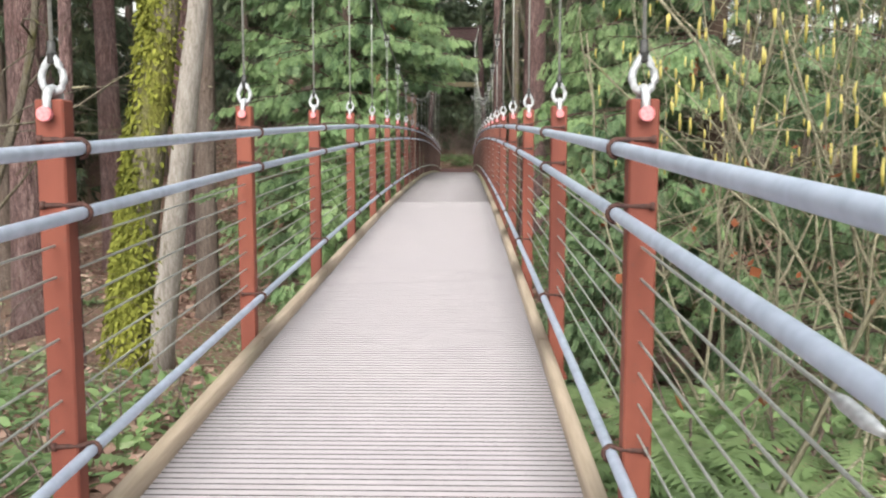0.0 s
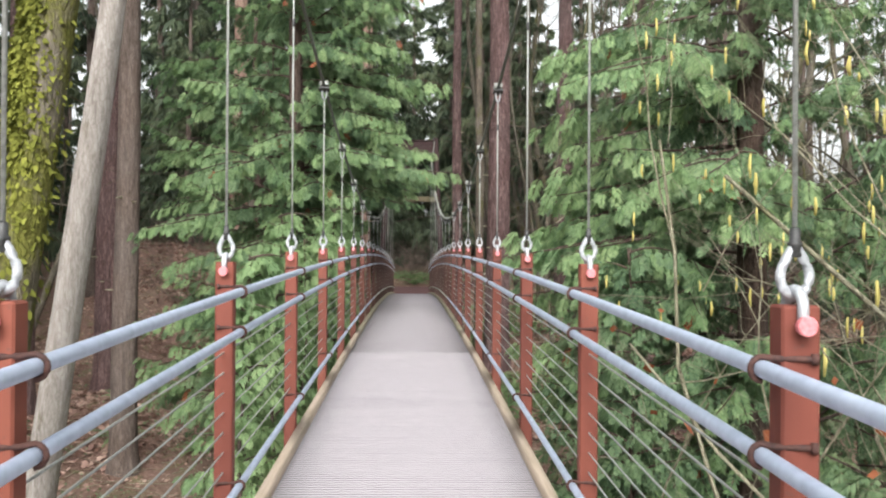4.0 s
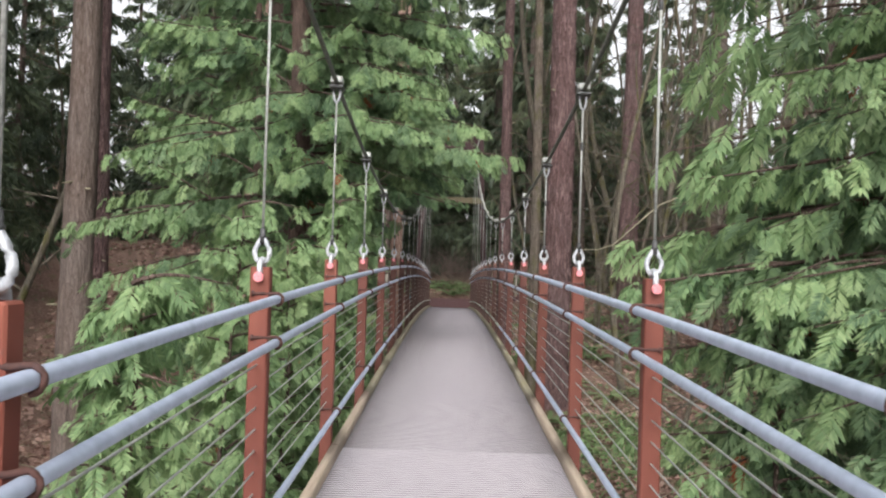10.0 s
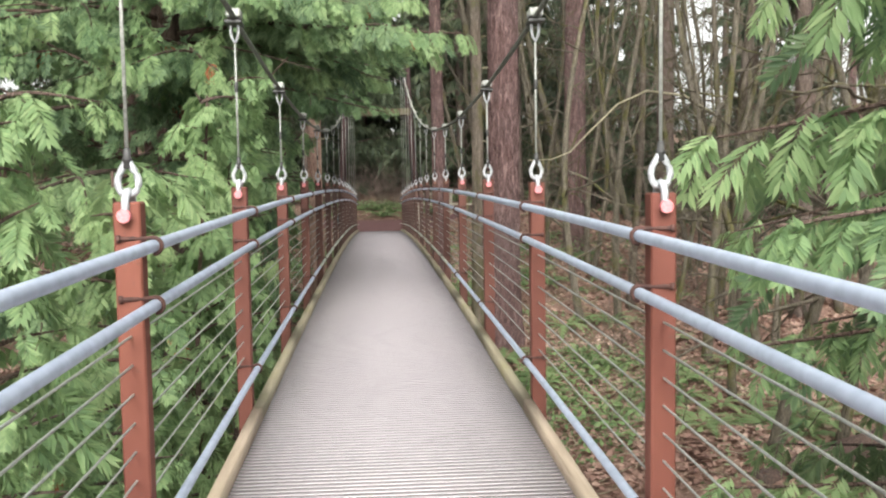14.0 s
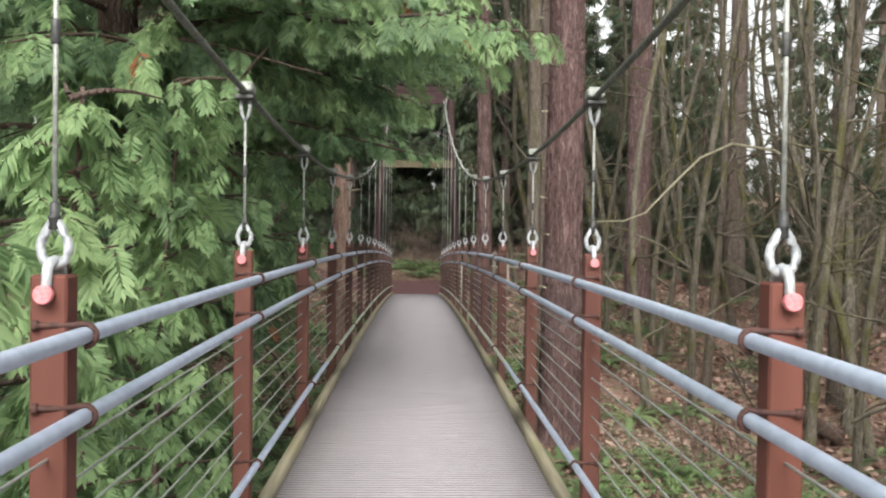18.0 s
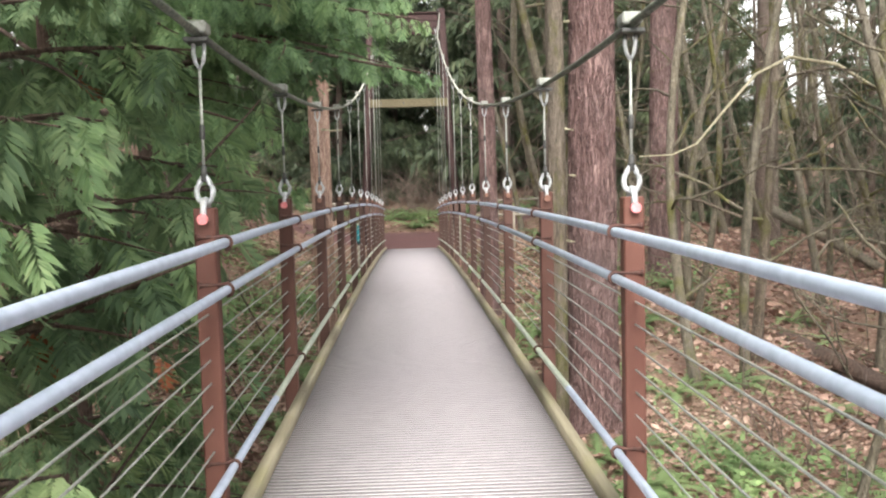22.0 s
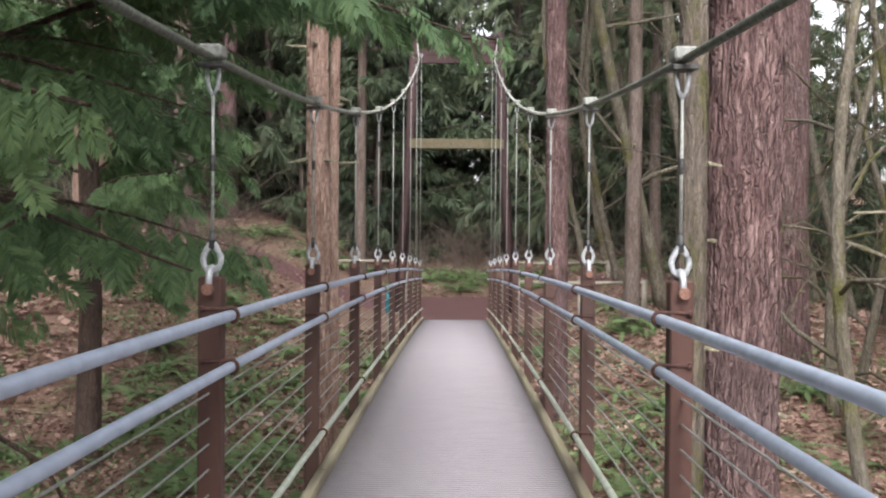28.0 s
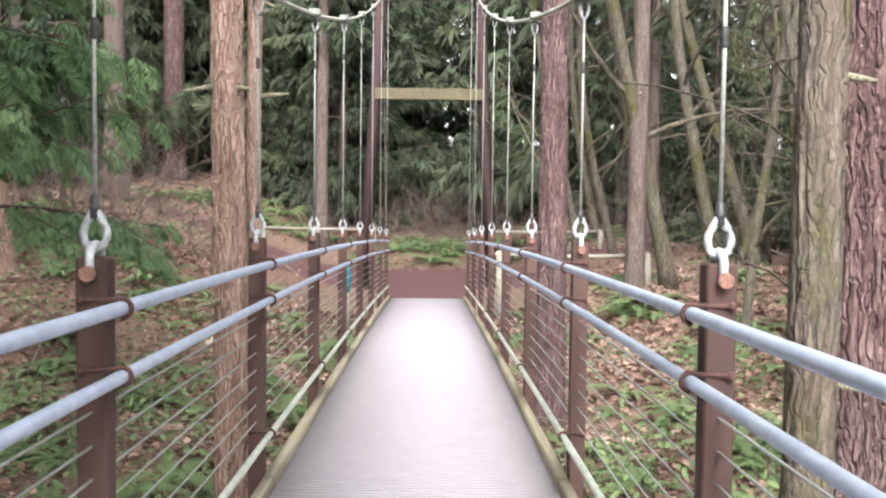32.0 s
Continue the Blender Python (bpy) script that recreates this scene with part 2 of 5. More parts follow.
def deck_mat():
    m, nt, b = mat("pale grey-beige slat decking")
    p = world_pos(nt)
    rnd = nt.nodes.new("ShaderNodeObjectInfo").outputs["Random"]
    isl = nt.nodes.new("ShaderNodeNewGeometry").outputs["Random Per Island"]
    fine = noise_tex(nt, p, 25, 5, 0.6, (0.3, 1, 1))
    big = noise_tex(nt, p, 1.1, 4)
    col = ramp(nt, fine, [(0.3, (0.41, 0.375, 0.4)), (0.7, (0.51, 0.468, 0.5))])
    col = mix(nt, ramp(nt, big, [(0.35, (0, 0, 0)), (0.75, (0.5, 0.5, 0.5))]), col, (0.43, 0.394, 0.43))
    col = mix(nt, 0.04, col, ramp(nt, isl, [(0, (0.3, 0.28, 0.27)), (1, (0.62, 0.57, 0.53))]))
    # grime gathers along both curbs, where feet do not wear it off
    sep = nt.nodes.new("ShaderNodeSeparateXYZ")
    nt.links.new(p, sep.inputs[0])
    ab = nt.nodes.new("ShaderNodeMath")
    ab.operation = "ABSOLUTE"
    nt.links.new(sep.outputs["X"], ab.inputs[0])
    col = mix(nt, ramp(nt, ab.outputs[0], [(0.56, (0, 0, 0)), (0.76, (0.55, 0.55, 0.55))]), col, (0.23, 0.22, 0.235))
    nt.links.new(col, b.inputs["Base Color"])
    b.inputs["Roughness"].default_value = 0.75
    bump(nt, b, fine, 0.2, 0.003)
    return m


DECK = deck_mat()
# dark edge colour stands in for the shade inside the narrow slat gaps
SLAT_EDGE = timber("slat edges with painted gap shade", (0.05, 0.045, 0.045), (0.11, 0.1, 0.1), 0.0)
FIR = bark_mat("red-brown fir bark", (0.045, 0.025, 0.026), (0.118, 0.066, 0.064), (0.29, 0.195, 0.185), 7.0, 0.0, depth=0.09)
FIR_PALE = bark_mat("pale fissured fir bark", (0.17, 0.098, 0.075), (0.36, 0.23, 0.18), (0.54, 0.4, 0.335), 10.0, 0.0, depth=0.05)
CEDAR_BARK = bark_mat("fibrous cedar bark", (0.04, 0.026, 0.022), (0.1, 0.065, 0.052), (0.17, 0.12, 0.1), 12.0, 0.1)
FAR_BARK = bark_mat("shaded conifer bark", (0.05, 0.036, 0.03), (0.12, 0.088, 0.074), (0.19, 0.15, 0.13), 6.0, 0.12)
MOSSY = bark_mat("mossy grey bark", (0.04, 0.034, 0.026), (0.115, 0.098, 0.074), (0.21, 0.185, 0.145), 9.0, 0.5, (0.125, 0.12, 0.045))
MOSS_TRUNK = bark_mat("thick yellow-green moss on bark", (0.035, 0.028, 0.023), (0.1, 0.078, 0.06), (0.19, 0.155, 0.125), 8.0, 0.52, (0.105, 0.1, 0.042))
MOSS_WRAP = bark_mat("moss-wrapped bark", (0.06, 0.05, 0.035), (0.14, 0.12, 0.085), (0.22, 0.19, 0.15), 8.0, 0.6, (0.15, 0.15, 0.035))
PALE_BARK = bark_mat("pale grey alder bark", (0.2, 0.17, 0.15), (0.38, 0.34, 0.31), (0.5, 0.46, 0.43), 6.0, 0.25, (0.16, 0.13, 0.06), depth=0.01)
TWIG = bark_mat("bare twig bark", (0.08, 0.056, 0.047), (0.19, 0.143, 0.122), (0.33, 0.265, 0.23), 20.0, 0.12, (0.17, 0.165, 0.06))
LICHEN_TWIG = bark_mat("pale lichen twig", (0.17, 0.15, 0.1), (0.34, 0.31, 0.21), (0.5, 0.47, 0.35), 20.0, 0.3, (0.22, 0.215, 0.1))

CEDAR = leaf_mat("cedar foliage", [(0.0, (0.079, 0.135, 0.081)), (0.35, (0.143, 0.228, 0.124)), (0.65, (0.231, 0.335, 0.178)), (1.0, (0.352, 0.455, 0.254))], 0.9, 0.54)
CEDAR_YOUNG = leaf_mat("bright young cedar foliage", [(0.0, (0.111, 0.190, 0.095)), (0.4, (0.223, 0.340, 0.159)), (1.0, (0.424, 0.540, 0.281))], 1.1, 0.48)
CEDAR_DARK = leaf_mat("shaded conifer foliage", [(0.0, (0.082, 0.144, 0.079)), (0.5, (0.171, 0.275, 0.134)), (1.0, (0.316, 0.445, 0.207))], 0.5, 0.52)
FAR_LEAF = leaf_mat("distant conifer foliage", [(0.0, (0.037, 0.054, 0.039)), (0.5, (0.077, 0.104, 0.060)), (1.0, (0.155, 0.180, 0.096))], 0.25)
FERN = leaf_mat("sword fern fronds", [(0.0, (0.075, 0.125, 0.055)), (0.5, (0.165, 0.24, 0.105)), (1.0, (0.3, 0.39, 0.185))], 0.8)
SHRUB = leaf_mat("broadleaf shrub leaves", [(0.0, (0.075, 0.125, 0.053)), (0.5, (0.150, 0.231, 0.098)), (1.0, (0.275, 0.375, 0.163))], 0.8)
LITTER = leaf_mat("dead leaves", [(0.0, (0.101, 0.056, 0.045)), (0.3, (0.232, 0.140, 0.113)), (0.6, (0.372, 0.248, 0.201)), (1.0, (0.542, 0.418, 0.347))], 0.7, 0.15, 0.8)
RED_LEAF = leaf_mat("rusty dead leaves", [(0.0, (0.2, 0.06, 0.03)), (1.0, (0.42, 0.15, 0.07))], 0.7, 0.3)
CATKIN = leaf_mat("yellow hazel catkins", [(0.0, (0.45, 0.38, 0.1)), (1.0, (0.75, 0.66, 0.24))], 0.7, 0.2)
IVY = leaf_mat("small green ground leaves", [(0.0, (0.084, 0.123, 0.065)), (0.5, (0.161, 0.217, 0.111)), (1.0, (0.308, 0.378, 0.208))], 0.9)
MOSS = leaf_mat("moss tufts", [(0.0, (0.06, 0.07, 0.012)), (0.5, (0.14, 0.15, 0.025)), (1.0, (0.27, 0.28, 0.055))], 0.9, 0.2, 0.9)


def ground_mat():
    m, nt, b = mat("forest floor")
    p = world_pos(nt)
    fine = noise_tex(nt, p, 14, 6, 0.7)
    mid = noise_tex(nt, p, 2.2, 5)
    big = noise_tex(nt, p, 0.35, 3)
    col = ramp(nt, fine, [(0.3, (0.08, 0.05, 0.04)), (0.5, (0.19, 0.118, 0.094)), (0.7, (0.36, 0.245, 0.2))])
    col = mix(nt, ramp(nt, mid, [(0.54, (0, 0, 0)), (0.72, (0.6, 0.6, 0.6))]), col, mix(nt, fine, (0.06, 0.085, 0.03), (0.17, 0.21, 0.075)))
    col = mix(nt, ramp(nt, big, [(0.4, (0, 0, 0)), (0.7, (0.4, 0.4, 0.4))]), col, (0.16, 0.125, 0.09))
    nt.links.new(col, b.inputs["Base Color"])
    b.inputs["Roughness"].default_value = 0.95
    b.inputs["Specular IOR Level"].default_value = 0.1
    bump(nt, b, fine, 0.8, 0.05)
    return m


def path_mat():
    m, nt, b = mat("dark red-brown bark path")
    p = world_pos(nt)
    fine = noise_tex(nt, p, 30, 5, 0.7)
    big = noise_tex(nt, p, 0.8, 3)
    col = ramp(nt, fine, [(0.3, (0.06, 0.024, 0.025)), (0.7, (0.14, 0.06, 0.06))])
    col = mix(nt, ramp(nt, big, [(0.4, (0, 0, 0)), (0.7, (0.4, 0.4, 0.4))]), col, (0.085, 0.05, 0.047))
    nt.links.new(col, b.inputs["Base Color"])
    b.inputs["Roughness"].default_value = 0.9
    bump(nt, b, fine, 0.5, 0.02)
    return m


GROUND, PATH = ground_mat(), path_mat()

# ---- mesh helpers ----
RNG = np.random.default_rng(7)


def mesh_data(name, verts, faces, material=None, smooth=False):
    """Mesh from arrays; faces all with the same number of corners."""
    verts, faces = np.asarray(verts, np.float32), np.asarray(faces, np.int32)
    me = bpy.data.meshes.new(name)
    me.vertices.add(len(verts))
    me.vertices.foreach_set("co", verts.ravel())
    k = faces.shape[1]
    me.loops.add(faces.size)
    me.loops.foreach_set("vertex_index", faces.ravel())
    me.polygons.add(len(faces))
    me.polygons.foreach_set("loop_start", np.arange(0, faces.size, k, dtype=np.int32))
    if smooth:
        me.polygons.foreach_set("use_smooth", np.ones(len(faces), bool))
    if material:
        me.materials.append(material)
    me.update(calc_edges=True)
    return me


def part(name, data, parent=None, label="", at=None):
    """Link a mesh as one object, under a thing or a part."""
    ob = new(name, data)
    if parent is not None:
        ob.parent = parent
    if at is not None:
        ob.matrix_basis = at
    if label:
        ob["label"] = label
    return ob


def thing(name, label, category, group="", at=None, data=None, kind=""):
    ob = new(name, data)
    if at is not None:
        ob.matrix_basis = at
    return tagged(ob, label, category, group, kind)


def bm_data(name, bm, material, smooth=False):
    me = bpy.data.meshes.new(name)
    bm.to_mesh(me)
    bm.free()
    me.materials.append(material)
    if smooth:
        me.polygons.foreach_set("use_smooth", [True] * len(me.polygons))
    return me


def box_bm(sx, sy, sz, centre=(0, 0, 0), bevel=0.0):
    bm = bmesh.new()
    bmesh.ops.create_cube(bm, size=1)
    bmesh.ops.scale(bm, vec=(sx, sy, sz), verts=bm.verts)
    if bevel:
        bmesh.ops.bevel(bm, geom=bm.edges[:], offset=bevel, segments=1, affect="EDGES")
    bmesh.ops.translate(bm, vec=centre, verts=bm.verts)
    return bm


def tube_arrays(pts, radii, sides=8, cap=True, bumpy=0.0, seed=0):
    """A tapered tube along a line of points: vertices and quads."""
    pts = np.asarray(pts, float)
    n = len(pts)
    radii = np.broadcast_to(np.asarray(radii, float), (n,))
    tan = np.gradient(pts, axis=0)
    tan /= np.linalg.norm(tan, axis=1, keepdims=True) + 1e-9
    ref = np.where(np.abs(tan[:, 2:3]) < 0.9, np.array([[0, 0, 1.0]]), np.array([[0, 1.0, 0]]))
    u = np.cross(ref, tan)
    u /= np.linalg.norm(u, axis=1, keepdims=True) + 1e-9
    if abs(tan[0, 2]) >= 0.85:
        u = np.tile(np.array([[1.0, 0, 0]]), (n, 1))
        u -= tan * (u * tan).sum(1, keepdims=True)
        u /= np.linalg.norm(u, axis=1, keepdims=True)
    v = np.cross(tan, u)
    ang = np.linspace(0, 2 * np.pi, sides, endpoint=False)
    rr = radii[:, None] * np.ones(sides)
    if bumpy:
        g = np.random.default_rng(seed)
        z = np.linspace(0, 1, n)[:, None] * n
        for k in (3, 5, 8, 13):
            rr = rr * (1 + bumpy / k ** 0.5 * np.sin(k * ang[None, :] + g.uniform(0, 6) + 0.8 * np.sin(z * g.uniform(0.1, 0.5) + g.uniform(0, 6))))
        rr = rr * (1 + bumpy * 0.6 * g.standard_normal(rr.shape))
    P = pts[:, None, :] + rr[..., None] * (np.cos(ang)[None, :, None] * u[:, None, :] + np.sin(ang)[None, :, None] * v[:, None, :])
    V = P.reshape(-1, 3)
    i = np.arange(n - 1)[:, None] * sides
    j = np.arange(sides)[None, :]
    j2 = (j + 1) % sides
    F = np.stack([i + j, i + j2, i + sides + j2, i + sides + j], -1).reshape(-1, 4)
    if cap:
        c0, c1 = len(V), len(V) + 1
        V = np.vstack([V, pts[:1], pts[-1:]])
        jj = np.arange(0, sides, 2)
        a = np.stack([np.full_like(jj, c0), (jj + 2) % sides, (jj + 1) % sides, jj], -1)
        off = (n - 1) * sides
        b = np.stack([np.full_like(jj, c1), off + jj, off + (jj + 1) % sides, off + (jj + 2) % sides], -1)
        if sides % 2 == 0:
            F = np.vstack([F, a, b])
    return V, F


def ridged(V, pts, r, sides, depth, width, seed):
    """Press plated vertical bark ridges into the wall of an upright tube."""
    g = np.random.default_rng(seed)
    n = len(pts)
    P = V[:n * sides].reshape(n, sides, 3)
    c = np.asarray(pts)[:, None, :]
    th = np.linspace(0, 2 * np.pi, sides, endpoint=False)[None, :]
    z = np.asarray(pts)[:, 2][:, None]
    m = max(8, round(2 * np.pi * r / width))
    w = th * m / (2 * np.pi)
    for k in range(5):
        w = w + 0.42 * np.sin(g.uniform(1.0, 6.0) * z + g.integers(1, 6) * th + g.uniform(0, 6))
    ridge = np.abs(np.sin(np.pi * w)) ** 0.55
    cell = np.floor(w)
    ridge = ridge * (0.72 + 0.28 * np.abs(np.sin(z * 7.5 + cell * 2.7)) ** 0.4)
    out = P - c
    P = c + out * (1 + (ridge - 0.75)[..., None] * depth / r)
    V = V.copy()
    V[:n * sides] = P.reshape(-1, 3)
    return V


def joined(pieces):
    V, F, o = [], [], 0
    for v, f in pieces:
        V.append(v)
        F.append(np.asarray(f) + o)
        o += len(v)
    return np.vstack(V), np.vstack(F)


def tube(name, pts, radii, material, sides=8, parent=None, label="", bumpy=0.0, seed=0):
    V, F = tube_arrays(pts, radii, sides, True, bumpy, seed)
    return part(name, mesh_data(name, V, F, material, True), parent, label)


def scatter(template, O, A, N, S):
    """Copies of a template (side, axis, normal) at places O with axis A, normal N and size S, joined."""
    tv, tf = template
    A = A / (np.linalg.norm(A, axis=1, keepdims=True) + 1e-9)
    N = N - A * (N * A).sum(1, keepdims=True)
    N = N / (np.linalg.norm(N, axis=1, keepdims=True) + 1e-9)
    X = np.cross(A, N)
    S = np.asarray(S)[:, None, None]
    V = O[:, None, :] + S * (tv[None, :, 0:1] * X[:, None, :] + tv[None, :, 1:2] * A[:, None, :] + tv[None, :, 2:3] * N[:, None, :])
    F = tf[None] + (np.arange(len(O)) * len(tv))[:, None, None]
    return V.reshape(-1, 3), F.reshape(-1, tf.shape[1])


# ---- levels of the bridge and the ground ----
MID, BAY = 21.04, 2.5
FIRST, LAST = -1, 18


def bolt_z(y):
    return 2.0265 - np.where(np.asarray(y) < 20.6, 0.00086, 0.00098) * (y - 20.6) ** 2


def deck_z(y):
    return bolt_z(y) - 1.33


def cable_z(y):
    return 2.775 + 0.00698 * (y - MID) ** 2 + 0.00015 * np.maximum(y - 30.0, 0.0) ** 2


GY = np.array([-60, -20, -6, -3, 0, 4, 9, 14, 19, 25, 30, 35, 40, 44, 46, 52, 60, 80, 140.0])
GZ = np.array([3.0, 0.8, 0.2, 0.1, -0.15, -0.75, -1.7, -2.6, -2.8, -2.4, -1.9, -1.4, -0.75, -0.2, 0.04, 0.2, 1.1, 2.4, 7.0])


def ground_z(x, y):
    x, y = np.asarray(x, float), np.asarray(y, float)
    base = np.interp(y + 0.0 * x, GY, GZ)
    inside = 1 / (1 + np.exp((np.abs(y - 21) - 24.5) / 1.2))
    n = 0.28 * np.sin(0.31 * x + 0.23 * y + 1.1) + 0.16 * np.sin(0.83 * x - 0.47 * y + 2.0) + 0.1 * np.sin(1.7 * x + 1.3 * y) + 0.07 * np.sin(2.9 * x - 2.3 * y + 0.7)
    away = np.clip((np.abs(x) - 1.5) / 4, 0, 1)
    rise = 0.0014 * np.clip(np.abs(x) - 13, 0, 70) ** 2
    ease = lambda v: np.clip(v, 0, 1) ** 2 * (3 - 2 * np.clip(v, 0, 1))
    # the banks climb beside the far end
    bank = 2.1 * ease((-x - 1.8) / 7) * ease((y - 31) / 14) + 0.7 * ease((x - 2.0) / 3) * ease((11 - x) / 4) * ease((y - 29) / 8)
    return base + bank + n * (0.25 + 0.75 * away) * (0.25 + 0.75 * inside) + rise


# ---- ground and path ----
def build_ground():
    xs = np.concatenate([np.linspace(-160, -26, 34), np.linspace(-25, 25, 126), np.linspace(26, 160, 34)])
    ys = np.concatenate([np.linspace(-120, -16, 27), np.linspace(-15, 62, 194), np.linspace(64, 220, 40)])
    X, Y = np.meshgrid(xs, ys)
    Z = ground_z(X, Y)
    V = np.stack([X, Y, Z], -1).reshape(-1, 3)
    nx, ny = len(xs), len(ys)
    i = (np.arange(ny - 1)[:, None] * nx + np.arange(nx - 1)[None, :]).ravel()
    F = np.stack([i, i + 1, i + nx + 1, i + nx], -1)
    thing("ground", "brown forest floor with soil, moss and leaf litter", "ground", data=mesh_data("ground", V, F, GROUND, True), kind="structure")
    for name, y0, y1, sgn in (("path_far", 45.05, 52.0, 1), ("path_near", -12.0, -2.6, -1)):
        n, m = 60, 24
        us = np.linspace(-1, 1, n)
        rows = []
        for b in np.linspace(0, 1, m):
            y = y0 + (y1 - y0) * b
            half = 1.0 + 13.0 * (max(0, b - 0.35) if sgn > 0 else max(0, 0.65 - b)) ** 0.8
            x = us * half
            z = ground_z(x, np.full(n, y)) + 0.035 - 0.05 * np.abs(us) ** 6
            rows.append(np.stack([x, np.full(n, y), z], -1))
        V = np.vstack(rows)
        i = (np.arange(m - 1)[:, None] * n + np.arange(n - 1)[None, :]).ravel()
        thing(name, "dark red-brown bark mulch path at the bridge end", "path", data=mesh_data(name, V, np.stack([i, i + 1, i + n + 1, i + n], -1), PATH, True), kind="structure")


build_ground()

# ---- deck, curbs and steel below ----
PITCH, HALF = 0.0508, 0.792
DECK_Y0, DECK_Y1 = -2.62, 45.08


def build_deck():
    deck = tagged(new("deck"), "long arched footbridge deck of narrow pale cross slats", "bridge deck", kind="structure")
    w, h = PITCH * 0.8, 0.022
    bm = box_bm(2 * HALF, w, h, (0, 0, -h / 2))
    slat = bm_data("slat", bm, DECK)
    # side faces get the painted gap shade, tops keep the deck colour
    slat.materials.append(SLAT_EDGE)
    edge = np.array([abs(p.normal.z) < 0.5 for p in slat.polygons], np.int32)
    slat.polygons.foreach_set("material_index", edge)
    tv = np.array([v.co[:] for v in slat.vertices])
    tf = np.array([p.vertices[:] for p in slat.polygons])
    ys = np.arange(DECK_Y0 + PITCH / 2, DECK_Y1, PITCH)
    rest_v, rest_f, o, count = [], [], 0, 0
    for y in ys:
        z = deck_z(y)
        if count < 300:
            ob = part("slat", slat, deck, at=Matrix.Translation((0, y, z)) @ Matrix.Rotation(-0.001866 * (y - MID), 4, "X"))
            count += 1
            continue
        rest_v.append(tv + (0, y, z))
        rest_f.append(tf + o)
        o += len(tv)
    rest = part("slats", mesh_data("slats", np.vstack(rest_v), np.vstack(rest_f), DECK), deck)
    rest["kind"] = "stuff"
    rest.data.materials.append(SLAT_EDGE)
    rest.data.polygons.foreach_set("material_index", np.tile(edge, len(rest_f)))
    # backing below the gaps: a dark sheet added to deepen their shade
    yy = np.linspace(DECK_Y0, DECK_Y1, 100)
    zz = deck_z(yy) - 0.05
    V = np.concatenate([np.stack([np.full(100, s), yy, zz - dz], -1) for s, dz in ((-HALF, 0), (HALF, 0), (HALF, 0.03), (-HALF, 0.03))])
    F = []
    for a, b in ((0, 1), (1, 2), (2, 3), (3, 0)):
        i = np.arange(99)
        F.append(np.stack([a * 100 + i, b * 100 + i, b * 100 + i + 1, a * 100 + i + 1], -1))
    part("underlay", mesh_data("underlay", V, np.vstack(F), TOWER_WOOD), deck, "dark sheet added under the slats to shade the gaps")
    for side in (-1, 1):
        for xx in (0.28, 0.7):
            pts = np.stack([np.full(60, side * xx), np.linspace(DECK_Y0, DECK_Y1, 60), deck_z(np.linspace(DECK_Y0, DECK_Y1, 60)) - 0.19], -1)
            tube("stringer", pts, 0.07, POST_PAINT, 4, deck, "rust-red steel stringer")


def build_curbs():
    joints = np.arange(FIRST * BAY - 0.12, LAST * BAY + 0.5, BAY)
    for side in (-1, 1):
        for k in range(len(joints) - 1):
            y0, y1 = joints[k] + 0.004, joints[k + 1] - 0.004
            n = 5
            yy = np.linspace(y0, y1, n)
            prof = [(0.778, -0.05), (0.778, 0.064), (0.786, 0.072), (0.83, 0.072), (0.838, 0.064), (0.838, -0.05)]
            V = np.array([[side * px_, y, deck_z(y) + pz] for y in yy for px_, pz in prof])
            m = len(prof)
            F = [[i * m + j, i * m + (j + 1) % m, (i + 1) * m + (j + 1) % m, (i + 1) * m + j] for i in range(n - 1) for j in range(m)]
            for o in (0, (n - 1) * m):
                F += [[o, o + 1, o + 2, o + 5], [o + 2, o + 3, o + 4, o + 5]]
            if side < 0:
                F = [f[::-1] for f in F]
            mossy = (y0 + y1) / 2 > 15
            thing("curb_timber", "algae-tinted tan timber curb along the deck edge" if mossy else "tan weathered timber curb along the deck edge", "curb", "curb timbers along the deck",
                  data=mesh_data("curb_timber", V, np.array(F), CURB_MOSSY if mossy else CURB_WOOD))


build_deck()
build_curbs()

# ---- posts, rails, guard cables ----
POST_X = 0.889
RAIL_X = 0.817
RAILS = ((-0.102, 0.021, "top"), (-0.299, 0.020, "middle"), (-1.049, 0.0185, "bottom"))


def ring_arrays(radius, wire, n=14, sides=6, squash=1.0):
    t = np.linspace(0, 2 * np.pi, n, endpoint=False)
    pts = np.stack([radius * np.cos(t), np.zeros(n), radius * squash * np.sin(t)], -1)
    V, F = [], []
    for i, p in enumerate(pts):
        d = p / np.linalg.norm(p)
        for k in range(sides):
            a = 2 * np.pi * k / sides
            V.append(p + wire * (np.cos(a) * d + np.sin(a) * np.array([0, 1, 0])))
            F.append([i * sides + k, i * sides + (k + 1) % sides, ((i + 1) % n) * sides + (k + 1) % sides, ((i + 1) % n) * sides + k])
    return np.array(V), np.array(F)


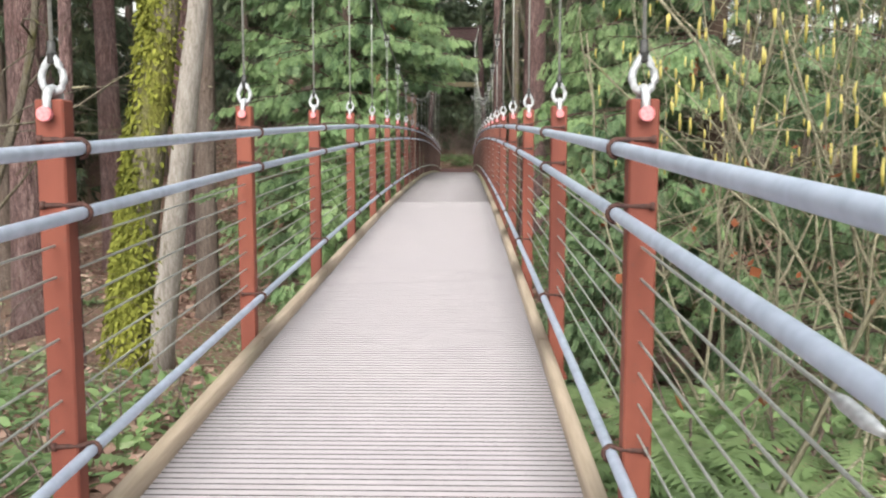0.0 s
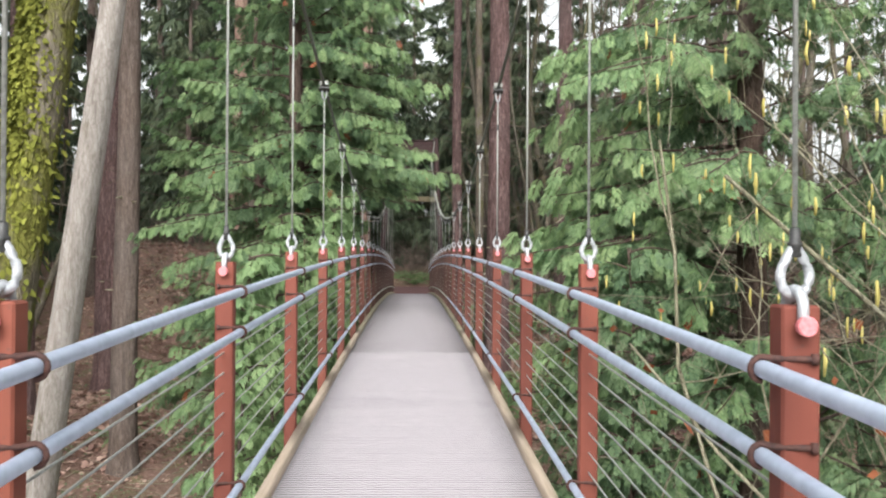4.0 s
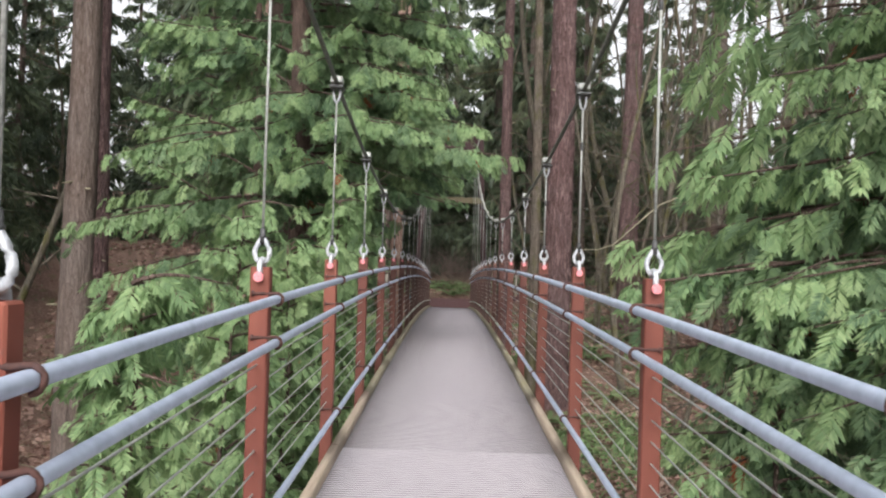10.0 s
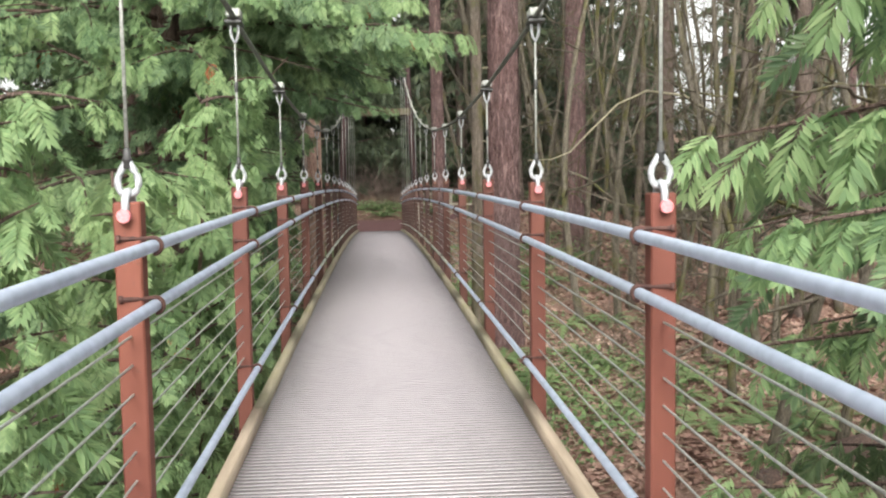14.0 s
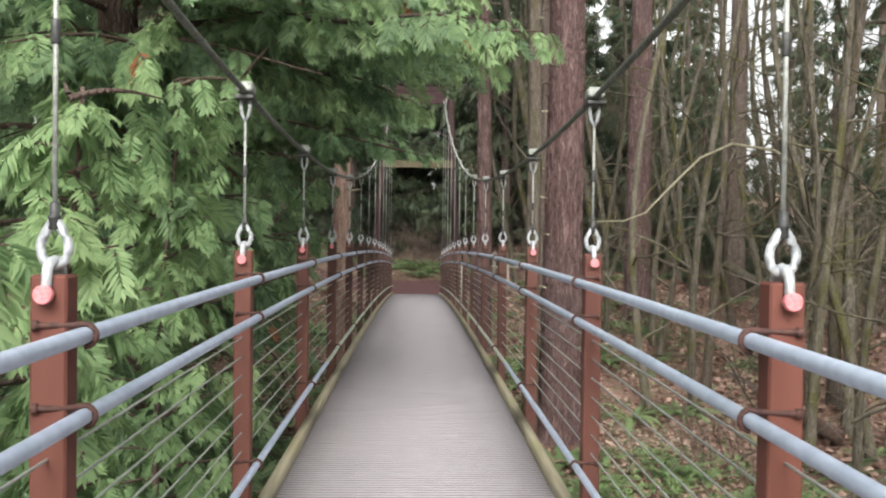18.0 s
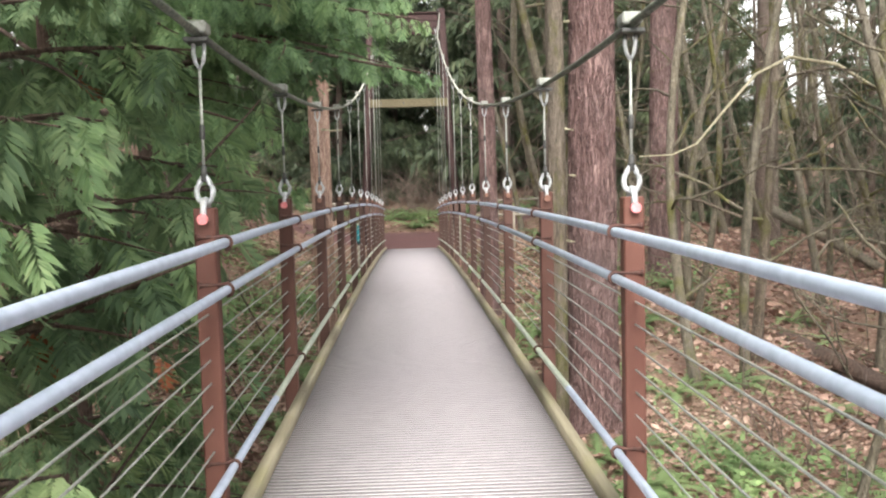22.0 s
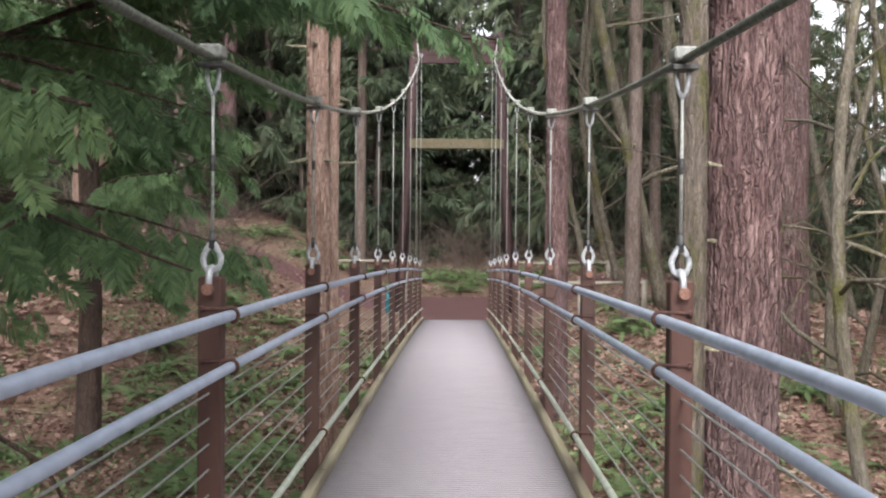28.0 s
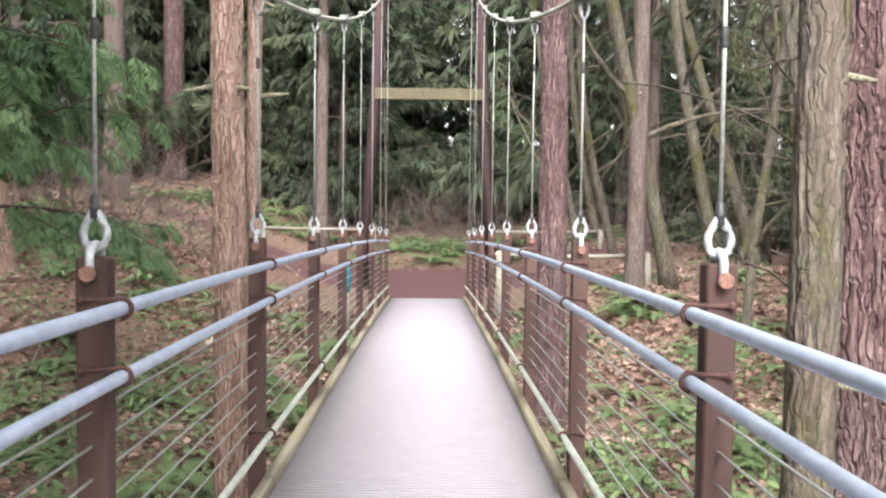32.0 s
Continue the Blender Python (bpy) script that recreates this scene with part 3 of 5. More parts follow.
def build_post(side, bolt_mat, bolt_label):
    """A post whose origin lies at its top bolt; the walkway is on the inner side."""
    post = thing("railing_post", "rust-red painted square steel railing post with clamps", "post", "posts along the bridge railing")
    bm = box_bm(0.088, 0.078, 1.68, (0, 0, -0.795), 0.006)
    part("shaft", bm_data("shaft", bm, POST_PAINT), post)
    bm = box_bm(0.16, 0.13, 0.03, (-side * 0.02, 0, -1.5), 0.004)
    part("base_bracket", bm_data("base_bracket", bm, POST_PAINT), post)
    bm = bmesh.new()
    bmesh.ops.create_cone(bm, segments=12, radius1=0.0215, radius2=0.0235, depth=0.026, cap_ends=True)
    bmesh.ops.bevel(bm, geom=[e for e in bm.edges if abs(e.verts[0].co.z - e.verts[1].co.z) < 1e-6], offset=0.003, segments=1, affect="EDGES")
    bmesh.ops.rotate(bm, matrix=Matrix.Rotation(radians(90), 3, "X"), verts=bm.verts)
    bmesh.ops.translate(bm, vec=(0, -0.065, 0), verts=bm.verts)
    part("bolt", bm_data("bolt", bm, bolt_mat), post, bolt_label)
    for dz, r, which in RAILS:
        dx = side * (RAIL_X - POST_X)
        q = r + 0.0065
        bend = [(dx - side * q * math.sin(a), 0.006 - 0.03 * max(0, -math.sin(a) + 0.0), dz + q * math.cos(a)) for a in np.linspace(0.0, math.pi, 9)]
        path = [(side * 0.03, -0.048, dz + q), (dx + side * 0.02, -0.03, dz + q)] + bend
        clamp = part("clamp", mesh_data("clamp", *tube_arrays(path, 0.0078, 7), RUST, True), post, "rusty U-bolt clamp round the %s rail" % which)
        part("nut", mesh_data("nut", *tube_arrays([(side * 0.02, -0.046, dz + q), (side * 0.034, -0.049, dz + q)], 0.014, 6), RUST), clamp)
    return post


def build_posts():
    made = {}
    for side in (-1, 1):
        for k in range(FIRST, LAST + 1):
            fresh = k <= (9 if side < 0 else 8)
            m = Matrix.Translation((side * POST_X, k * BAY, bolt_z(k * BAY)))
            key = (side, fresh)
            if key not in made:
                ob = build_post(side, PINK if fresh else BOLT_RUST, "pink painted bolt head" if fresh else "rusted bolt head")
                ob.matrix_basis = m
                made[key] = ob
            else:
                copy_thing(made[key], m)
    # cross beams that carry the deck between each pair of posts
    beam = bm_data("cross_beam", box_bm(2 * POST_X + 0.1, 0.1, 0.12, (0, 0, 0), 0.006), POST_PAINT)
    for k in range(FIRST, LAST + 1):
        thing("cross_beam", "rust-red steel cross beam under the deck", "beam", "cross beams under the deck", Matrix.Translation((0, k * BAY, deck_z(k * BAY) - 0.33)), beam)


def build_rails():
    y = np.linspace(FIRST * BAY - 0.15, LAST * BAY + 0.15, 130)
    for side in (-1, 1):
        for dz, r, which in RAILS:
            rail = thing("handrail", "galvanized steel %s pipe rail of the bridge" % which, "handrail", "pipe rails of the bridge")
            ends = np.linspace(y[0], y[-1], 9)
            for a, b in zip(ends[:-1], ends[1:]):
                yy = np.linspace(a, b, 18)
                part("pipe", mesh_data("pipe", *tube_arrays(np.stack([np.full_like(yy, side * RAIL_X), yy, bolt_z(yy) + dz], -1), r, 14, False), GALV_ALGAE if dz < -1 and b > 22 else GALV, True), rail)
        for i in range(7):
            dz = -0.395 - 0.0965 * i
            V, F = tube_arrays(np.stack([np.full_like(y, side * POST_X), y, bolt_z(y) + dz], -1), 0.0042, 6)
            wire = thing("guard_cable", "thin stainless wire rope infill strung through the posts", "cable", "wire ropes of the railing", data=mesh_data("guard_cable", V, F, WIRE, True))
            if i == 0:
                yt = -1.68
                Vt, Ft = joined([tube_arrays([(side * POST_X, yt, bolt_z(yt) + dz), (side * POST_X, yt + 0.05, bolt_z(yt) + dz), (side * POST_X, yt + 0.13, bolt_z(yt + 0.13) + dz), (side * POST_X, yt + 0.17, bolt_z(yt + 0.17) + dz)], [0.006, 0.012, 0.012, 0.006], 8)])
                part("turnbuckle", mesh_data("turnbuckle", Vt, Ft, GALV_WHITE, True), wire, "galvanized turnbuckle")


build_posts()
build_rails()

# ---- hangers and main cables ----
def build_hanger_parts():
    """Shared meshes: shackle, thimble and lower sleeve; origin at the post's bolt."""
    out = {}
    bow = [(0, 0.047 * math.cos(a), 0.045 + 0.034 * math.sin(a)) for a in np.linspace(math.pi, 0, 9)]
    out["shackle"] = mesh_data("shackle", *tube_arrays([(0, -0.05, -0.012)] + bow + [(0, 0.05, -0.012)], 0.0135, 8), GALV_WHITE, True)
    u = np.linspace(0, 1, 11)
    half = [(0.034 * math.sin(math.pi * q ** 0.75), 0.0, 0.06 + 0.12 * q) for q in u]
    loop = [(-px_, py_, pz_) for px_, py_, pz_ in half[::-1]] + half[1:]
    out["thimble"] = mesh_data("thimble", *tube_arrays(loop, 0.012, 8), GALV_WHITE, True)
    out["sleeve"] = mesh_data("sleeve", *tube_arrays([(0, 0, 0.152), (0, 0, 0.157), (0, 0, 0.178), (0, 0, 0.18), (0, 0, 0.187), (0, 0, 0.189), (0, 0, 0.216), (0, 0, 0.221)], [0.012, 0.017, 0.0145, 0.017, 0.017, 0.0125, 0.0125, 0.008], 10), SLEEVE, True)
    return out


def build_hangers():
    shared = build_hanger_parts()
    for k in range(FIRST, LAST + 1):
        y = k * BAY
        zb, zc = bolt_z(y), cable_z(y)
        length = zc - zb
        top = length - 0.06
        stem_z = max(0.3, top - 0.34)
        rope = mesh_data("wire_rope", *tube_arrays([(0, 0, 0.21), (0, 0, top - 0.075)], 0.0066, 8), WIRE, True)
        fork = mesh_data("fork", *joined([tube_arrays([(0, 0, top - 0.08), (-0.016, 0, top - 0.055), (-0.022, 0, top - 0.02), (-0.022, 0, top + 0.035)], 0.009, 8),
                                         tube_arrays([(0, 0, top - 0.08), (0.016, 0, top - 0.055), (0.022, 0, top - 0.02), (0.022, 0, top + 0.035)], 0.009, 8)]), GALV_WHITE, True)
        cuff = mesh_data("upper_sleeve", *tube_arrays([(0, 0, stem_z - 0.03), (0, 0, stem_z - 0.025), (0, 0, stem_z + 0.025), (0, 0, stem_z + 0.03)], [0.009, 0.0115, 0.0115, 0.009], 10), SLEEVE, True)
        for side in (-1, 1):
            h = thing("hanger_cable", "vertical wire rope hanger with galvanized shackle and thimble", "hanger", "hangers of the suspension bridge", Matrix.Translation((side * POST_X, y, zb)))
            for name, me in shared.items():
                part(name, me, h)
            part("wire_rope", rope, h)
            part("fork", fork, h)
            part("upper_sleeve", cuff, h, "dark swage sleeve")


TOWER_Y = (-5.7, 47.8)


def tower_x(y):
    e = np.clip((np.abs(y - MID) - 22.5) / 4.2, 0, 1)
    return POST_X + 0.24 * e


def build_main_cables():
    y = np.linspace(TOWER_Y[0], TOWER_Y[1], 150)
    for side in (-1, 1):
        cable = thing("main_cable", "dark weathered main suspension cable sagging between the towers", "cable", "main cables of the bridge")
        V, F = tube_arrays(np.stack([side * tower_x(y), y, cable_z(y)], -1), 0.016, 12)
        part("rope", mesh_data("rope", V, F, MAIN_ROPE, True), cable)
        for ty, sgn in ((TOWER_Y[0], -1), (TOWER_Y[1], 1)):
            V, F = tube_arrays([(side * 1.13, ty, cable_z(ty)), (side * 1.16, ty + sgn * 0.6, cable_z(ty) - 0.35), (side * 1.5, ty + sgn * 10, 0.3)], 0.016, 10)
            part("backstay", mesh_data("backstay", V, F, MAIN_ROPE, True), cable)
        bm = box_bm(0.085, 0.11, 0.05, (0, 0, 0.022), 0.008)
        upper = bm_data("clamp_block", bm, CLAMP)
        bm = box_bm(0.1, 0.12, 0.02, (0, 0, -0.03), 0.004)
        lower = bm_data("clamp_plate", bm, SLEEVE)
        for k in range(FIRST, LAST + 1):
            yy = k * BAY
            a = Matrix.Translation((side * tower_x(yy), yy, cable_z(yy))) @ Matrix.Rotation(math.atan(2 * 0.00698 * (yy - MID)), 4, "X")
            part("clamp_block", upper, cable, "galvanized cable clamp", a)
            part("clamp_plate", lower, cable, at=a)


def build_towers():
    for ty, sgn in ((TOWER_Y[0], -1), (TOWER_Y[1], 1)):
        g = float(ground_z(0, ty))
        top = cable_z(ty)
        tw = thing("bridge_tower", "dark red-brown timber portal tower carrying the main cables", "tower", "towers of the bridge", Matrix.Translation((0, ty, 0)))
        for side in (-1, 1):
            for off in (-0.17, 0.17):
                V, F = tube_arrays([(side * 1.62, off, g - 0.4), (side * 1.30, off, 4.76), (side * 1.16, off, top + 0.05)], 0.135, 4)
                part("leg", mesh_data("leg", V, F, TOWER_WOOD), tw)
            part("saddle", bm_data("saddle", box_bm(0.22, 0.5, 0.1, (side * 1.13, 0, top - 0.02), 0.02), SLEEVE), tw, "dark steel cable saddle")
        for i in range(3):
            part("top_board", bm_data("top_board", box_bm(2.1, 0.08, 0.215, (0, -0.26, top - 0.25 - 0.225 * i), 0.01), TOWER_WOOD), tw)
        part("cap_board", bm_data("cap_board", box_bm(2.28, 0.34, 0.05, (0, -0.2, top - 0.1), 0.008), TOWER_WOOD), tw)
        part("beam", bm_data("beam", box_bm(2.62, 0.16, 0.27, (0, -0.3, 4.78), 0.012), BEAM_WOOD), tw, "olive weathered cross beam")
        for xx in (-0.9, -0.15, 0.9):
            part("beam_bolt", bm_data("beam_bolt", box_bm(0.05, 0.02, 0.05, (xx, -0.385, 4.78), 0.004), SLEEVE), tw)


build_hangers()
build_main_cables()
build_towers()


def build_fences():
    def rail_fence(label, x0, x1, y0, y1, z, n_posts, rails):
        f = thing("rail_fence", label, "fence", "fences by the path")
        g = lambda x, y: float(ground_z(x, y))
        for i in range(n_posts):
            s = i / (n_posts - 1)
            x, y = x0 + (x1 - x0) * s, y0 + (y1 - y0) * s
            part("fence_post", mesh_data("fence_post", *tube_arrays([(x, y, g(x, y) - 0.2), (x + 0.01, y, z + 0.08)], 0.075, 8, bumpy=0.05, seed=i), FENCE_WOOD, True), f)
        for j in range(rails):
            zz = z - 0.42 * j
            part("fence_rail", mesh_data("fence_rail", *tube_arrays([(x0 - 0.1, y0, zz), ((x0 + x1) / 2, (y0 + y1) / 2, zz - 0.02), (x1 + 0.12, y1, zz + 0.01)], 0.042, 8, bumpy=0.05, seed=j), FENCE_WOOD, True), f)
    rail_fence("grey weathered split-rail fence beside the bridge end", 1.5, 4.6, 44.3, 44.3, 1.12, 3, 1)
    rail_fence("grey weathered split-rail fence along the far path", 1.5, 4.8, 50.2, 51.0, 1.42, 3, 1)
    rail_fence("grey weathered split-rail fence along the far path", -4.6, -1.5, 51.0, 50.2, 1.44, 3, 1)


build_fences()


def build_bag():
    """A teal cloth bag that hangs on a short stake by the far end of the bridge."""
    x, y = -1.55, 43.3
    g = float(ground_z(x, y))
    stake = thing("stake", "short weathered wooden stake by the bridge end", "stake", data=mesh_data("stake", *tube_arrays([(x, y, g - 0.2), (x, y, 1.0)], 0.035, 8), FENCE_WOOD, True))
    n = 14
    zs = np.linspace(0.42, 0.95, n)
    rr = 0.06 * np.array([0.5, 0.85, 1, 1.05, 1.05, 1, 1, 0.95, 0.9, 0.85, 0.75, 0.6, 0.45, 0.35])
    V, F = tube_arrays(np.stack([np.full(n, x) + 0.01 * np.sin(zs * 20), np.full(n, y - 0.09), zs], -1), rr, 10, True, 0.06, 3)
    thing("cloth_bag", "teal cloth bag hanging on a stake", "bag", data=mesh_data("cloth_bag", V, F, TEAL, True))


build_bag()
# ---- plants: templates ----
def leaf_oval():
    V = np.array([(0, 0, 0), (0.26, 0.3, 0.05), (0.2, 0.7, 0.03), (0, 1, -0.06), (-0.2, 0.7, 0.03), (-0.26, 0.3, 0.05), (0, 0.5, -0.05)], float)
    F = np.array([(0, 1, 6), (1, 2, 6), (2, 3, 6), (3, 4, 6), (4, 5, 6), (5, 0, 6)])
    return V, F


def leaf_dead():
    V = np.array([(0, 0, 0.1), (0.42, 0.4, 0.22), (0.1, 1.0, 0.05), (-0.36, 0.55, 0.0), (-0.1, 0.5, -0.08)], float)
    F = np.array([(0, 1, 4), (1, 2, 4), (2, 3, 4), (3, 0, 4)])
    return V, F


def frond():
    """A flat cedar frond, length 1 along y: paired toothed branchlets on a rib, drooping to the sides and the tip."""
    g = np.random.default_rng(4)
    V, F = [], []

    def branchlet(y, a, L, w):
        k = len(V)
        d, q = np.array([math.sin(a), math.cos(a)]), np.array([math.cos(a), -math.sin(a)])
        lift = g.uniform(-0.09, 0.09)
        for f, e in ((0, 0), (0.42, 1.0), (1.0, 0.1), (0.5, -1.0)):
            p = np.array([0, y]) + d * L * f + q * w * e
            V.append((p[0], p[1], 0.12 * p[1] - 0.4 * p[1] ** 2 - 0.9 * p[0] ** 2 + lift * f))
        F.extend(((k, k + 1, k + 2), (k, k + 2, k + 3)))

    for i in range(14):
        for sg in (-1, 1):
            t = (i + 0.5 * (sg > 0)) / 14
            branchlet(0.02 + 0.78 * t * g.uniform(0.95, 1.03), sg * (1.0 - 0.42 * t) * g.uniform(0.85, 1.12), (0.15 + 0.22 * math.sin(math.pi * (0.12 + 0.76 * t))) * g.uniform(0.72, 1.2), 0.034)
    branchlet(0.76, 0.05, 0.24, 0.034)
    return np.array(V, float), np.array(F)


def spray_tiny():
    """A tuft of narrow blades for trees far off."""
    V, F = [], []
    for i, (a, L) in enumerate(((-1.1, 0.5), (-0.7, 0.72), (-0.34, 0.9), (0.0, 1.0), (0.36, 0.88), (0.72, 0.74), (1.15, 0.5))):
        k = len(V)
        d, q = np.array([math.sin(a), math.cos(a)]), np.array([math.cos(a), -math.sin(a)])
        V += [(*(q * -0.055), 0), (*(d * L * 0.55 + q * 0.075), -0.08 * (i % 3)), (*(d * L), -0.3)]
        F.append((k, k + 1, k + 2))
    return np.array(V, float), np.array(F)


SPRAY_TINY = spray_tiny()
FROND = frond()
OVAL, DEAD = leaf_oval(), leaf_dead()
UP = np.array([0, 0, 1.0])


def bough_sprays(g, base, az, length, droop, lift, n, size, spread=0.9, hang=0.0):
    """Stem points of a bough and the places, axes, normals and sizes of its sprays."""
    d = np.array([math.cos(az), math.sin(az), 0])
    side = np.array([-d[1], d[0], 0])
    s = np.linspace(0, 1, 8)
    sway = g.uniform(-0.12, 0.12) * length
    stem = base + np.outer(s * length, d) + np.outer(np.sin(s * 2.2) * sway, side) + np.outer(length * (lift * s - droop * s ** 2 + 0.28 * droop * s ** 4), UP)
    t = np.sort(g.uniform(0.12, 1.0, n) ** 0.8)
    P = np.stack([np.interp(t, s, stem[:, i]) for i in range(3)], -1)
    sg = np.where(np.arange(n) % 2 == 0, 1.0, -1.0)
    ang = g.uniform(0.25, 1.15, n) * (1.05 - 0.5 * t) * spread
    A = np.outer(np.cos(ang), d) + (np.sin(ang) * sg)[:, None] * side
    down = g.uniform(0.25, 1.5, n)
    A = A - down[:, None] * UP
    reach = (sg * np.sin(ang) * length * 0.22 * (1 - t) * g.uniform(0, 1, n))
    P = P + reach[:, None] * side - (np.abs(reach) * 0.25 + hang * length * g.uniform(0, 1, n) ** 1.5 * (0.35 + 0.65 * t))[:, None] * UP + g.normal(0, 0.07, (n, 3))
    N = UP + 0.6 * g.standard_normal((n, 3)) + 0.3 * d
    S = size * g.uniform(0.6, 1.25, n) * (1.1 - 0.35 * t)
    return stem, P, A, N, S


def fan_bough(g, base, az, length, droop, lift, gap, size, depth=1):
    """A cedar bough: stems, and the places, axes, normals, sizes and outward shares of fronds ranked along both sides in one drooping sheet."""
    d = np.array([math.cos(az), math.sin(az), 0])
    side = np.array([-d[1], d[0], 0])
    s = np.linspace(0, 1, 10)
    sway = g.uniform(-0.1, 0.1) * length
    stem = base + np.outer(s * length, d) + np.outer(np.sin(s * 2.2) * sway, side) + np.outer(length * (lift * s - droop * s ** 2 + 0.3 * droop * s ** 4), UP)
    tan = np.gradient(stem, axis=0)
    tan /= np.linalg.norm(tan, axis=1, keepdims=True)
    n = max(4, int(length / gap))
    P, A, N, S, T = [], [], [], [], []
    for sg in (-1, 1):
        t = np.clip(np.linspace(0.16, 1.0, n) + g.uniform(-0.4, 0.4, n) / n, 0.1, 1)
        at = np.stack([np.interp(t, s, stem[:, i]) for i in range(3)], -1)
        al = np.stack([np.interp(t, s, tan[:, i]) for i in range(3)], -1)
        ang = (1.1 - 0.55 * t) + g.normal(0, 0.13, n)
        down = g.uniform(0.45, 1.5, n)
        A.append(np.cos(ang)[:, None] * al + sg * np.sin(ang)[:, None] * side - down[:, None] * UP)
        N.append(UP + 0.7 * sg * side + 0.5 * d + 0.3 * g.standard_normal((n, 3)))
        S.append(size * (0.5 + 0.5 * np.sin(math.pi * np.clip(0.15 + 0.75 * t, 0, 1))) * g.uniform(0.75, 1.25, n))
        P.append(at + g.normal(0, 0.025, (n, 3)))
        T.append(t)
    m = max(2, n // 2)
    t = g.uniform(0.2, 0.95, m)
    P.append(np.stack([np.interp(t, s, stem[:, i]) for i in range(3)], -1) - UP * g.uniform(0.02, 0.3, (m, 1)) + side * g.normal(0, 0.12, (m, 1)))
    A.append(0.5 * d - UP + side * g.normal(0, 0.5, (m, 1)))
    N.append(-d + 0.4 * g.standard_normal((m, 3)) + 0.3 * UP)
    S.append(size * g.uniform(0.6, 1.0, m))
    T.append(t * 0.6)
    stems, rows = [stem], [np.concatenate(q) for q in (P, A, N, S, T)]
    if depth and length > 1.5:
        for i, f in enumerate((0.3, 0.48, 0.64)):
            b = np.array([np.interp(f, s, stem[:, j]) for j in range(3)])
            st, *more = fan_bough(g, b, az + (1 if i % 2 else -1) * g.uniform(0.5, 0.9), length * g.uniform(0.36, 0.5), droop * 1.1, 0.02, gap, size * 0.92, 0)
            stems += st
            rows = [np.concatenate(q) for q in zip(rows, more)]
    return stems, *rows


def conifer(name, label, x, y, r, height, crown_from, crown_r, n_boughs, per, size, seed, leaf=None, bark=None, template=None, lean=(0, 0), group="", extra=(), sides=16, crown_top=None, z0=None, gap=None, walkway=True, full_to=99.0, dead=0.0, young=None):
    """A conifer: tapered furrowed trunk, limbs, and a crown of drooping sprays. extra: boughs (height, azimuth in degrees, length, droop, lift)."""
    g = np.random.default_rng(seed)
    zb = float(ground_z(x, y)) - 0.3 if z0 is None else z0
    tree = thing(name, label, "tree", group, Matrix.Translation((x, y, zb)))
    zs = np.linspace(0, 1, 36) ** 1.25
    H = height - zb
    flare = 1 + 0.55 * np.exp(-zs * H / 0.5)
    pts = np.stack([lean[0] * zs * H + 0.04 * np.sin(zs * 9 + seed), lean[1] * zs * H + 0.04 * np.cos(zs * 7 + seed), zs * H], -1)
    part("trunk", mesh_data("trunk", *tube_arrays(pts, r * flare * (1 - 0.72 * zs ** 1.1), sides, True, 0.035, seed), bark or CEDAR_BARK, True), tree)
    top = (crown_top or height) - zb
    lo = crown_from - zb
    stems, P, A, N, S = [], [], [], [], []
    specs = []
    for i in range(n_boughs):
        f = (i + g.uniform(0, 1)) / n_boughs
        h = lo + (top - lo) * f ** 1.2
        az = i * 2.399963 + g.uniform(-0.5, 0.5)
        if gap and gap(az, h + zb):
            continue
        full = (h + zb - crown_from) / max(1.0, height - crown_from)
        L = crown_r * (1 - 0.8 * full) * g.uniform(0.65, 1.1)
        specs.append((h, az, L, g.uniform(0.15, 0.5), g.uniform(0.15, 0.8)))
    for h, az, L, dr, li in extra:
        specs.append((h - zb, radians(az), L, dr, li))
    for h, az, L, dr, li in specs:
        f = np.clip(h / H, 0, 1)
        base = np.array([lean[0] * f * H, lean[1] * f * H, h])
        thin = h + zb > full_to or math.sin(az) > 0.45
        if template is None:
            lines, p, a, n_, s_, t_ = fan_bough(g, base, az, L, dr, li, size * (2.4 if h + zb > full_to else 1.1 if thin else 0.54), size * (2.2 if thin else 1.4))
        else:
            st, p, a, n_, s_ = bough_sprays(g, base, az, L, dr, li, max(6, int(per * L / crown_r * (0.3 if thin else 1.0))), size * (1.5 if thin else 1.0), hang=0.17)
            lines, t_ = [st[::3]], np.zeros(len(s_))
        # boughs are trimmed clear of the walkway
        for i, st in enumerate(lines):
            w = st + (x, y, zb)
            inside = (np.abs(w[:, 0]) < 1.0) & (w[:, 2] < 3.1)
            if walkway and inside.any():
                st = st[:max(2, int(np.argmax(inside)))]
            thick = (0.5 + L / 4) * (1.0 if i == 0 else 0.5)
            stems.append(tube_arrays(st, np.linspace(0.024, 0.005, len(st)) * thick, 5 if walkway else 3, False))
        if walkway:
            tip = p + a / np.linalg.norm(a, axis=1, keepdims=True) * s_[:, None] + (x, y, zb)
            wp = p + (x, y, zb)
            bad = ((np.abs(wp[:, 0]) < 1.0) & (wp[:, 2] < 3.15)) | ((np.abs(tip[:, 0]) < 1.02) & (tip[:, 2] < 3.1)) | (wp[:, 0] * x < 0) & (np.abs(wp[:, 0]) > 1.2)
            p, a, n_, s_, t_ = p[~bad], a[~bad], n_[~bad], s_[~bad], t_[~bad]
        P.append((p, a, n_, s_, t_))
